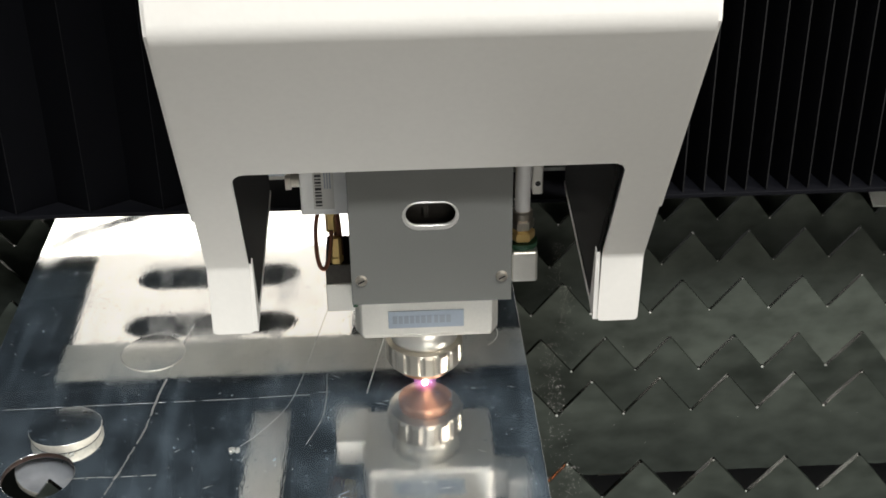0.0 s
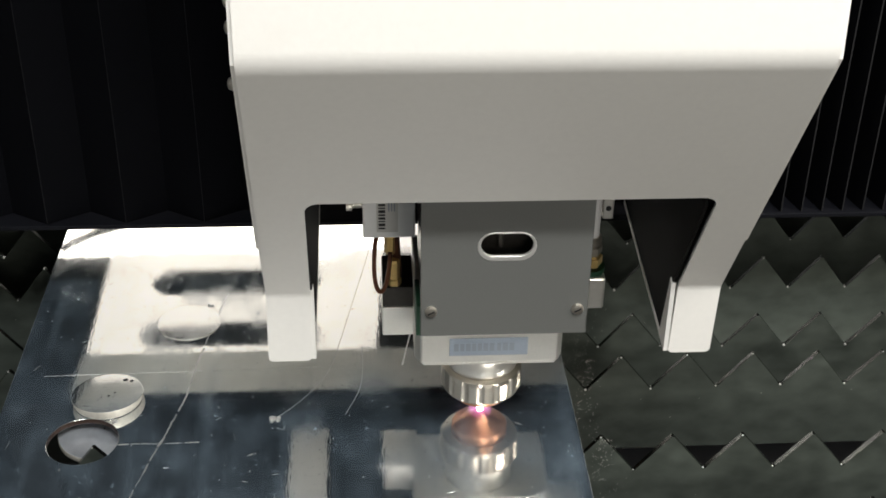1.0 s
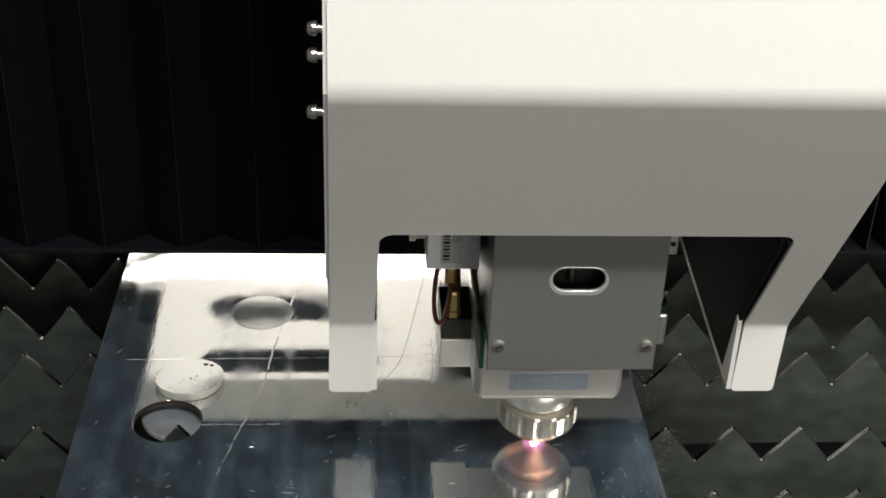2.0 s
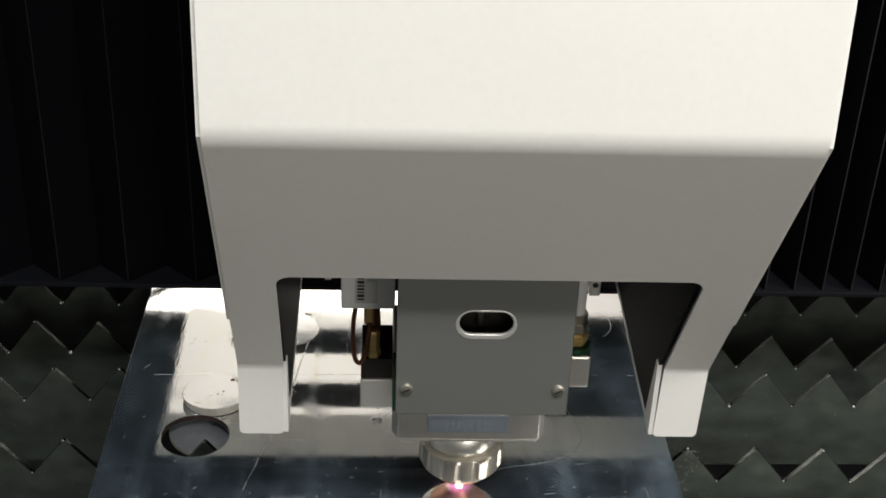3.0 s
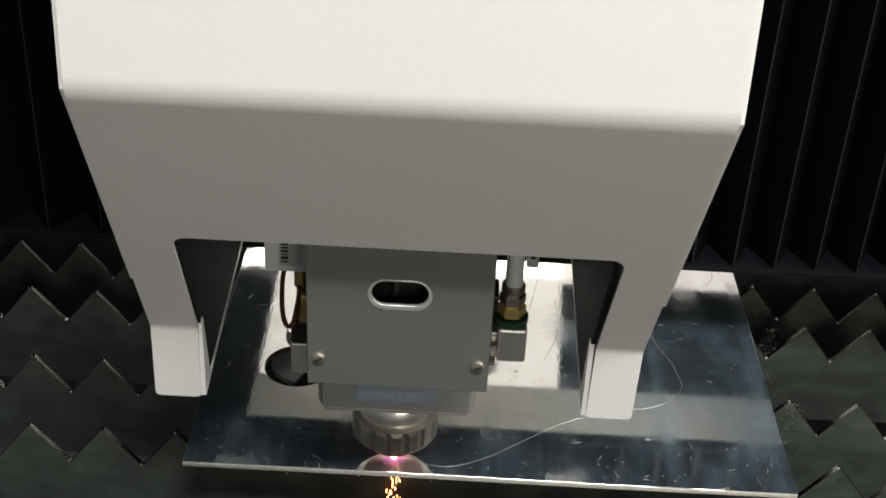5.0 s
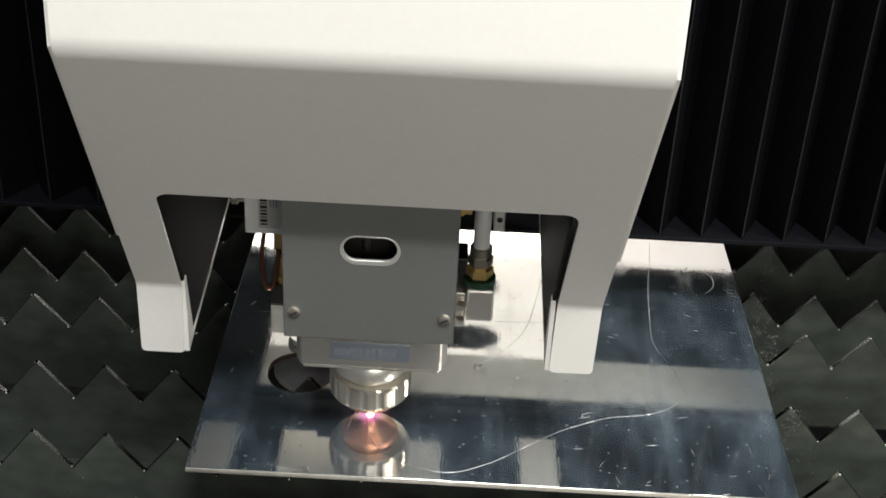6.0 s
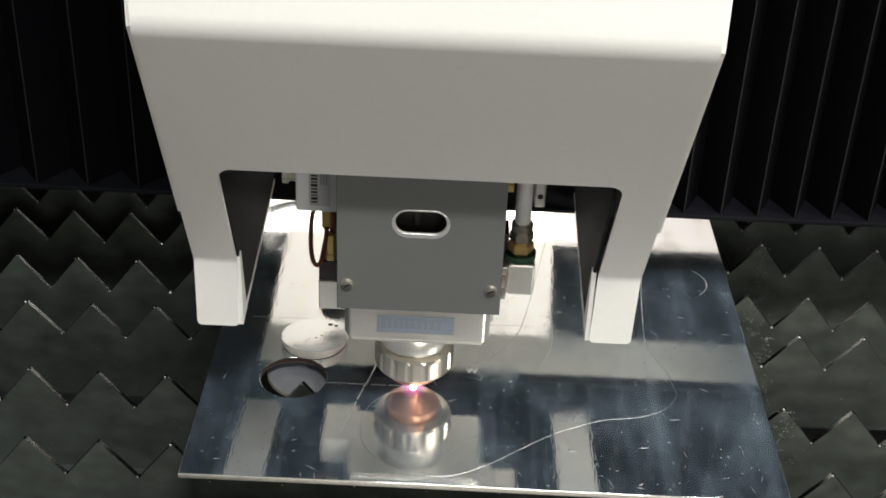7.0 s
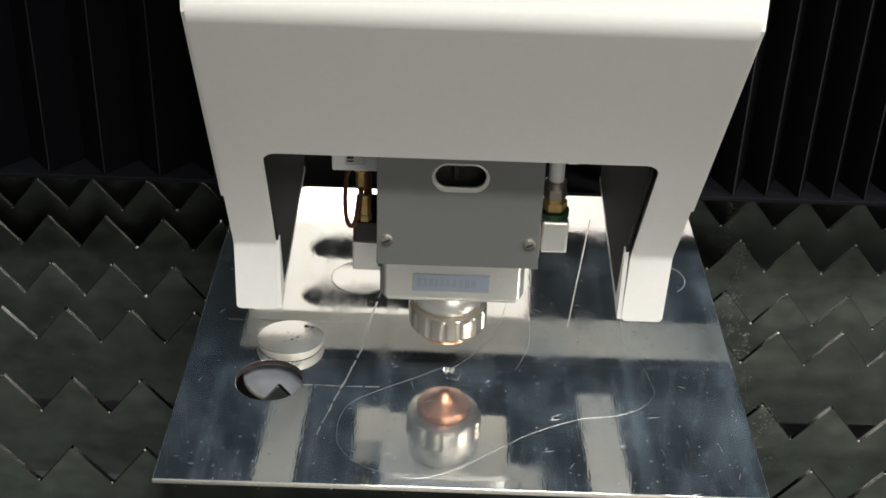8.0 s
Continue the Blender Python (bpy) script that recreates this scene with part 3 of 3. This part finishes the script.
    bmesh.ops.recalc_face_normals(bm, faces=bm.faces[:])
    part("knurled_ring", bm, "steel", head, "notched steel locking ring")
    part("nozzle", lathe([(0.0190, 0.0210), (0.0190, 0.0145), (0.0182, 0.0134), (0.0170, 0.0130), (0.0045, 0.0050), (0.0030, 0.0026), (0.0012, 0.0026)], 40, 0, AXIS_Y), "copper", head, "copper cutting nozzle", True)
    # sensor and gas fittings beside the head
    bx, by = -0.0770, -0.0080
    box1 = part("sensor_box", box(bx, PX - w - 0.0006, by, 0.042, 0.1415, 0.225, 0.0012), "white_plastic", head, "white sensor box with a bar-code sticker")
    sticker = part("sticker", box(bx + 0.0085, bx + 0.0215, by - 0.0006, by + 0.0001, 0.1462, 0.191), "label", box1, "pale sticker")
    z = 0.1485
    for k in range(13):
        h = (0.0010, 0.0018, 0.0007, 0.0014)[k % 4]
        part("code_bar", box(bx + 0.0097, bx + 0.0138, by - 0.0009, by - 0.0005, z, z + h), "black_ink", sticker)
        z += h + 0.0011
    for k in range(3):
        part("text_bar", box(bx + 0.0156 + k * 0.0017, bx + 0.0164 + k * 0.0017, by - 0.0009, by - 0.0005, 0.161, 0.183), "ink", sticker)
    part("cable_gland", turned(lathe([(0.0045, 0.0), (0.0045, 0.006), (0.0062, 0.0065), (0.0062, 0.010)], 20), Matrix.Translation((bx, 0.010, 0.158)) @ Matrix.Rotation(radians(-90), 4, "Y")), "steel", head)
    part("plug_block", box(-0.0720, PX - w - 0.001, 0.024, 0.044, 0.1255, 0.1413, 0.001), "dark_steel", head, "dark plug block under the sensor box")
    part("brass_plug", lathe([(0.0050, 0.1413), (0.0050, 0.1290), (0.0036, 0.1280), (0.0036, 0.116)], 6, -0.0600, 0.017), "brass", head, "brass cable plug")
    part("brass_socket", lathe([(0.0030, 0.1120), (0.0038, 0.1105), (0.0038, 0.0985), (0.0048, 0.0975), (0.0048, 0.0870)], 6, -0.0575, 0.015), "brass", head, "brass cable socket")
    part("cable", tube([(-0.0640, 0.014, 0.1400), (-0.0690, 0.012, 0.128), (-0.0703, 0.011, 0.108), (-0.0690, 0.010, 0.0945), (-0.0658, 0.010, 0.0905), (-0.0625, 0.011, 0.097), (-0.0605, 0.012, 0.110), (-0.0600, 0.014, 0.118)], 0.0015), "copper_cable", head, "brown looped cable", True)
    part("cable", tube([(-0.0580, 0.018, 0.140), (-0.0566, 0.019, 0.125), (-0.0556, 0.019, 0.105), (-0.0552, 0.019, 0.086)], 0.0030), "copper_cable", head, "brown straight cable", True)
    part("clamp_block", box(-0.0652, PX - w + 0.002, 0.010, 0.050, 0.0785, 0.0935, 0.0008), "dark_steel", head, "dark clamp block")
    part("clamp_foot", box(-0.0655, PX - w + 0.003, 0.0095, 0.050, 0.0563, 0.0782, 0.0009), "pale", head, "pale clamp foot")
    part("green_gasket", box(PX - w - 0.0015, PX - w + 0.0015, -0.045, -0.015, 0.094, 0.116, 0.0006), "green", head)
    hx, hy = 0.0665, 0.004
    part("air_hose", tube([(hx, hy, 0.130), (hx, hy, 0.16), (hx + 0.001, hy, 0.22), (hx + 0.002, hy, 0.30)], 0.0052, 16), "hose", head, "milky white air hose", True)
    part("hose_collar", lathe([(0.0062, 0.1345), (0.0070, 0.1335), (0.0070, 0.1290), (0.0060, 0.1285)], 24, hx, hy), "steel", head, "bronze-coloured hose collar")
    part("brass_nut", lathe([(0.0060, 0.1283), (0.0078, 0.1272), (0.0078, 0.1220), (0.0066, 0.1212), (0.0058, 0.1205)], 6, hx, hy), "steel", head, "hexagonal hose nut")
    part("brass_nut", lathe([(0.0060, 0.1203), (0.0085, 0.1192), (0.0085, 0.1140), (0.0070, 0.1126)], 6, hx, hy), "brass", head, "hexagonal brass fitting")
    part("gasket", prism(circle(hx, hy, 0.0102, 24), 0.1086, 0.1124), "green", head, "green sealing ring")
    part("gas_block", box(0.0590, 0.0762, -0.007, 0.020, 0.0850, 0.1084, 0.0016), "pale", head, "pale gas inlet block")
    part("side_bracket", box(PX + w - 0.003, 0.0588, -0.004, 0.016, 0.0790, 0.1040, 0.0008), "alu", head)
    for zz in (0.0865, 0.0975):
        part("bolt", turned(lathe([(0.0020, 0.0), (0.0024, 0.0006), (0.0024, 0.002)], 14), Matrix.Translation((0.0560, -0.0042, zz)) @ up), "steel", head)
    part("valve_block", box(0.0500, 0.0588, 0.004, 0.024, 0.1042, 0.1240, 0.001), "black", head, "black valve block")
    part("brass_fitting", turned(lathe([(0.0050, 0.0), (0.0050, 0.005), (0.0036, 0.0055), (0.0036, 0.010)], 6), Matrix.Translation((0.0495, 0.010, 0.156)) @ Matrix.Rotation(radians(90), 4, "Y")), "brass", head)
    clip = part("hose_clip", box(0.0730, 0.0800, 0.006, 0.022, 0.1440, 0.205, 0.001), "pale", head, "pale hose bracket")
    part("clip_hole", turned(lathe([(0.0018, 0.0), (0.0018, -0.001)], 16), Matrix.Translation((0.0765, 0.0057, 0.152)) @ up), "black", clip)
    return head


head = laser_head()


def arc_glow():
    ob = part("cutting_arc", lathe([(0.0006, 0.0030), (0.0016, 0.0026), (0.0021, 0.0017), (0.0018, 0.0008), (0.0008, 0.0003)], 20), "arc", None, "", True)
    ob.matrix_basis = pose(HEAD[0][1], HEAD[0][2], 0)
    return tagged(ob, "glowing pink cutting spot under the nozzle", "laser glow")


arc = arc_glow()


# see-through glowing shells that imitate the lens bloom round the arc
def bloom_material():
    m = bpy.data.materials.new("lens_bloom_shell")
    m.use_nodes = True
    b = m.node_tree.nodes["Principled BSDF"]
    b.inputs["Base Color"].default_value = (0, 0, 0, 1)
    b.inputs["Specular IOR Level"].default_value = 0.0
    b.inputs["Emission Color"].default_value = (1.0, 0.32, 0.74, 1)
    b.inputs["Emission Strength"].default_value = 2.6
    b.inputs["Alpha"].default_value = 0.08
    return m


M["bloom_shell"] = bloom_material()
bloom_shells = []
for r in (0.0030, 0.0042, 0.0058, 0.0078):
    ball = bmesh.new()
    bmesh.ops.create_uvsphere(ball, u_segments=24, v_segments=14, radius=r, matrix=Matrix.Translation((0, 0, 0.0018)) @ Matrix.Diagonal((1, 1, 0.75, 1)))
    bloom_shells.append(part("bloom_shell", ball, "bloom_shell", arc, "see-through pink shell imitating lens bloom round the spot", True))


def sparks():
    """Hot drops blown down out of the cut, below the sheet."""
    rnd = random.Random(9)
    for k in range(22):
        a, d = rnd.uniform(0, 6.28), rnd.random() ** 0.7
        z0 = -0.006 - 0.05 * d
        r = 0.0008 + 0.012 * d * rnd.random()
        p = Vector((r * math.cos(a), r * math.sin(a), z0))
        way = Vector((math.cos(a) * 0.2 * rnd.random(), math.sin(a) * 0.2 * rnd.random(), -1)).normalized() * rnd.uniform(0.002, 0.007)
        part("spark", tube([p, p + way * 0.5, p + way], rnd.uniform(0.00015, 0.00035), 5), "spark", arc)


sparks()


# ---------------------------------------------------------------- the white cover of the vertical axis
SCREWS = ((-0.072, 0.2746), (-0.072, 0.3055), (-0.072, 0.3195))


MID = 0.0006   # the middle between the cover's legs


def lean(z):
    """The cover hangs a little out of plumb: its sideways shift at a height."""
    return 0.0040 * min(max((z - 0.078) / 0.2435, 0.0), 1.0)


def axis_cover():
    cover = thing("axis_cover", "white powder-coated sheet-metal cover with two legs", "machine cover", pose(HEAD[0][1], HEAD[0][2], 0))
    half, arch, inner = 0.1362, 0.2180, 0.1100
    # side view of the front sheet, from the top down: y, z
    bends = [(-0.1120, 0.80, 0.0), (-0.1590, 0.3215, 0.007), (-0.0478, 0.1275, 0.003), (-0.0462, 0.0780, 0.0)]
    line = []
    for i, (y, z, r) in enumerate(bends):
        p = Vector((y, z))
        if r == 0.0:
            line.append(p)
            continue
        a, b = (Vector(bends[i - 1][:2]) - p).normalized(), (Vector(bends[i + 1][:2]) - p).normalized()
        for k in range(13):
            t = k / 12
            line.append((p + a * r) * (1 - t) ** 2 + p * 2 * t * (1 - t) + (p + b * r) * t * t)
    def at_height(z):
        for p, q in zip(line, line[1:]):
            if p.y >= z >= q.y:
                return p + (q - p) * ((p.y - z) / (p.y - q.y))
        return line[-1]
    r, rc = 0.0075, 0.003
    xs = [0.0, 0.05, 0.085] + [inner - r + r * math.sin(math.pi / 2 * k / 7) for k in range(8)] + [inner + 0.00005]
    xs += [inner + rc * (1 - math.cos(math.pi / 2 * k / 4)) for k in range(1, 5)] + [half - rc + rc * math.sin(math.pi / 2 * k / 4) for k in range(5)]
    def bottom(x):
        if x <= inner + 1e-6:
            d = x - (inner - r)
            return arch - (r - math.sqrt(max(r * r - d * d, 0)) if d > 0 else 0.0)
        e = max(inner + rc - x, x - (half - rc), 0.0)
        return 0.078 + (rc - math.sqrt(max(rc * rc - e * e, 0.0)))
    heights = sorted({round(p.y, 6) for p in line} | {0.5, 0.4, arch, 0.10}, reverse=True)
    cols = [-x for x in reversed(xs[1:])] + xs
    bm = bmesh.new()
    grid = []
    for x in cols:
        low = bottom(abs(x))
        col = []
        for z in heights + [0.078]:
            p = at_height(max(z, low))
            col.append(bm.verts.new((x + MID + lean(p.y), p.x, p.y)))
        grid.append(col)
    for a, b in zip(grid, grid[1:]):
        for i in range(len(a) - 1):
            if (a[i].co - a[i + 1].co).length < 1e-7 and (b[i].co - b[i + 1].co).length < 1e-7:
                continue
            if b[0].co.x - a[0].co.x < 0.0001 and min((c[i].co - c[i + 1].co).length for c in (a, b)) < 1e-7:
                continue
            bm.faces.new((a[i], a[i + 1], b[i + 1], b[i]))
    bmesh.ops.remove_doubles(bm, verts=bm.verts[:], dist=1e-6)
    bmesh.ops.recalc_face_normals(bm, faces=bm.faces[:])
    front = part("front_panel", bm, "paint", cover, "bent white front panel with an arch between its legs")
    sol = front.modifiers.new("thickness", "SOLIDIFY")
    sol.thickness, sol.offset = 0.002, -1.0
    for s in (-1, 1):
        # outer wall, closed above the legs
        outer = [(-0.1100, 0.80), (-0.1570, 0.3215), (-0.0735, 0.1755), (0.10, 0.1755), (0.10, 0.80)]
        x0 = MID + s * (half + 0.0010)
        sides = prism(outer, x0 - 0.001, x0 + 0.001, "x")
        for v in sides.verts:
            v.co.x += lean(v.co.z)
        wall = part("side_wall", sides, "paint", cover, "white folded side wall")
        for ys, z in SCREWS:
            b = lathe([(0.0012, 0.0105), (0.0030, 0.0098), (0.0038, 0.0075), (0.0038, 0.0055), (0.0022, 0.0050), (0.0022, -0.0005)], 18)
            part("screw", turned(b, Matrix.Translation((x0 + lean(z) + s * 0.001, ys, z)) @ Matrix.Rotation(radians(90 * s), 4, "Y")), "steel", wall, "round-headed screw")
        # inner return plate behind each leg; the cover's inside shade is in its colour
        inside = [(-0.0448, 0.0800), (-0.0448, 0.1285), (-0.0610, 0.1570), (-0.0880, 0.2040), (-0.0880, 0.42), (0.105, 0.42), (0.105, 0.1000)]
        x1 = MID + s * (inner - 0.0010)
        part("inner_plate", prism(inside, x1 - 0.0009, x1 + 0.0009, "x"), "paint_shade_dark", cover, "inner plate running back from the leg, coloured dark for shade")
        part("plate_edge", prism([(-0.0440, 0.0790), (-0.0440, 0.0822), (0.105, 0.1020), (0.105, 0.0985)], x1 - 0.0014, x1 + 0.0014, "x"), "paint", cover, "white folded lower edge")
        xf = x1 - s * 0.0003
        part("leg_flange", prism([(-0.0455, 0.0790), (-0.0455, 0.1290), (-0.0415, 0.1310), (-0.0300, 0.0812)], xf - 0.0014, xf + 0.0014, "x"), "paint", cover, "white folded lip on the inside of the leg")
        under = [(-0.0440, 0.0785), (-0.0440, 0.0805), (0.105, 0.1005), (0.105, 0.0985)]
        xa, xb = sorted((x1, MID + s * (half - 0.0005)))
        part("leg_underside", prism(under, xa, xb, "x"), "paint", cover, "white closed underside behind the leg")
        part("outer_plate", prism([(-0.0448, 0.0800), (-0.0448, 0.1285), (-0.0700, 0.1735), (0.105, 0.1750), (0.105, 0.1000)], MID + s * (half - 0.0012) - 0.0007, MID + s * (half - 0.0012) + 0.0007, "x"), "paint", cover)
    part("back_panel", box(-0.108, 0.1105, 0.100, 0.104, 0.14, 0.80), "paint_shade_dark", cover, "dark rear panel")
    return cover


cover = axis_cover()


# ---------------------------------------------------------------- gantry, bellows and lamps
END_L, END_R, N_L, N_R, FOLD = -0.366, 0.687, 10, 15, 0.0325
BELLOWS_Y, BELLOWS_Z = 0.120, 0.079


def gantry():
    g = thing("gantry", "dark gantry beam carrying the cutting head", "gantry", pose(0, HEAD[0][2], 0))
    part("beam", box(-0.9, 1.3, 0.175, 0.46, 0.135, 0.75, 0.004), "paint_shade_dark", g, "dark painted beam")
    part("end_plate", box(-0.9, END_L - 0.001, 0.10, 0.174, 0.09, 0.75, 0.003), "paint_shade_dark", g)
    part("end_plate", box(END_R + 0.001, 1.3, 0.10, 0.174, 0.09, 0.75, 0.003), "paint_shade_dark", g)
    part("hem_rail", box(END_L, END_R, 0.1175, 0.164, BELLOWS_Z - 0.0015, BELLOWS_Z + 0.002, 0.0006), "hem", g, "flat dark strip under the bellows")
    return g


beam = gantry()


def bellows(name, n, label):
    b = thing(name, label, "bellows", pose(0, HEAD[0][2], 0))
    bm = box(0, FOLD, -0.0005, 0.0005, BELLOWS_Z + 0.0025, 0.75)
    first = part("fold_panel", bm, "bellows", b)
    # the end faces of each fold are a little paler
    first.data.materials.append(M["ridge"])
    for p in first.data.polygons:
        if abs(p.normal.x) > 0.9:
            p.material_index = 1
    panels = [first]
    for i in range(2 * n - 1):
        ob = new("fold_panel", first.data)
        ob.parent = b
        panels.append(ob)
    return b, panels


bellows_l, folds_l = bellows("bellows", N_L, "black pleated bellows stretched along the beam")
bellows_r, folds_r = bellows("bellows", N_R, "black pleated bellows, tightly folded along the beam")


def fold_pose(i, x0, x1, n):
    """The pose of panel i of a bellows with n pleats between x0 and x1; ridges stand forward."""
    step = (x1 - x0) / (2 * n)
    deep = math.sqrt(max(FOLD * FOLD - step * step, 1e-8))
    y0, y1 = (0.0, deep) if i % 2 == 0 else (deep, 0.0)
    return pose(x0 + i * step, BELLOWS_Y + y0, 0, 0, 0, math.degrees(math.atan2(y1 - y0, step)))


def work_light():
    w = thing("work_light", "bright white work light under the gantry behind the head", "work light", pose(0, HEAD[0][2], 0))
    part("lamp_housing", box(-0.09, 0.67, 0.345, 0.44, 0.094, 0.134, 0.004), "paint_shade_dark", w, "dark lamp housing")
    part("diffuser", prism(half_stadium(-0.075, 0.262, 0.396, 0.036), 0.0885, 0.0938), "led", w, "glowing white diffuser")
    part("diffuser", prism(half_stadium(0.640, 0.264, 0.392, 0.036), 0.0885, 0.0938), "led_dim", w, "dimly lit diffuser")
    # the lamplight falling on this slotted plate is put in as its own glow
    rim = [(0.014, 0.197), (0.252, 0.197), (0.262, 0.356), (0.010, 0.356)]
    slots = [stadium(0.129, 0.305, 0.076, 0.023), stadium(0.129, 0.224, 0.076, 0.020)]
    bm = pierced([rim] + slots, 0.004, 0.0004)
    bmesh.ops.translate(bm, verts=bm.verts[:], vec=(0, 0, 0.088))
    part("reflector", bm, "plate_glow", w, "white plate with two oval slots, glowing in place of lamplight")
    part("under_plate", box(0.015, 0.72, 0.1260, 0.1780, 0.0752, 0.0768, 0.0004), "under", w, "grey under plate")
    part("lamp_cable", tube([(-0.035, 0.355, 0.082), (-0.015, 0.372, 0.079), (0.02, 0.395, 0.079), (0.06, 0.43, 0.084)], 0.004), "black", w, "black lamp cable", True)
    return w


lamp = work_light()

# ---------------------------------------------------------------- the fresh cut, laid down as the head passes
def head_at(t):
    for a, b in zip(HEAD, HEAD[1:]):
        if a[0] <= t <= b[0]:
            k = (t - a[0]) / (b[0] - a[0])
            return a[1] + k * (b[1] - a[1]), a[2] + k * (b[2] - a[2])
    return HEAD[-1][1], HEAD[-1][2]


def fresh_cut():
    way = smooth_line([(r[1], r[2] + AXIS_Y) for r in HEAD], 4)
    when = []
    for a, b in zip(HEAD, HEAD[1:]):
        when += [a[0] + (b[0] - a[0]) * k / 4 for k in range(4)]
    when.append(HEAD[-1][0])
    kerf = thing("fresh_cut", "thin bright line that the laser has just cut", "cut line")
    pieces = []
    for i in range(0, len(way) - 2, 2):
        pieces.append((when[i + 2], part("cut_piece", ribbon(way[i:i + 3], 0.00018, 0.00012), "fine_cut", kerf)))
    return pieces


pieces = fresh_cut()


# ---------------------------------------------------------------- all that moves
def motions():
    walk(head, [(t, pose(x, y, z)) for t, x, y, z in HEAD])
    walk(arc, [(t, pose(x, y + AXIS_Y * (1 - z / 0.018), -0.142 * z)) for t, x, y, z in HEAD])
    for ob in bloom_shells:
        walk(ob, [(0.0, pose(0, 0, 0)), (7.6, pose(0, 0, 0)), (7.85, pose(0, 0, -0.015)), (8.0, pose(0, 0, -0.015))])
    walk(cover, [(t, pose(x, y, 0)) for t, x, y, z in HEAD])
    walk(lamp, [(t, pose(0, y, 0)) for t, x, y, z in HEAD])
    walk(beam, [(t, pose(0, y, 0)) for t, x, y, z in HEAD])
    for ob, folds, n, left in ((bellows_l, folds_l, N_L, True), (bellows_r, folds_r, N_R, False)):
        walk(ob, [(t, pose(0, y, 0)) for t, x, y, z in HEAD])
        for i, f in enumerate(folds):
            ends = [(END_L, x - 0.135) if left else (x + 0.1375, END_R) for _, x, _, _ in HEAD]
            walk(f, [(r[0], fold_pose(i, a, b, n)) for r, (a, b) in zip(HEAD, ends)])
    for t, ob in pieces:
        rows = [(0.0, pose(0, 0, -0.002))]
        if t > 0.15:
            rows.append((t - 0.1, pose(0, 0, -0.002)))
        rows += [(t, pose(0, 0, 0))] + ([(8.0, pose(0, 0, 0))] if t < 7.9 else [])
        walk(ob, rows)


motions()
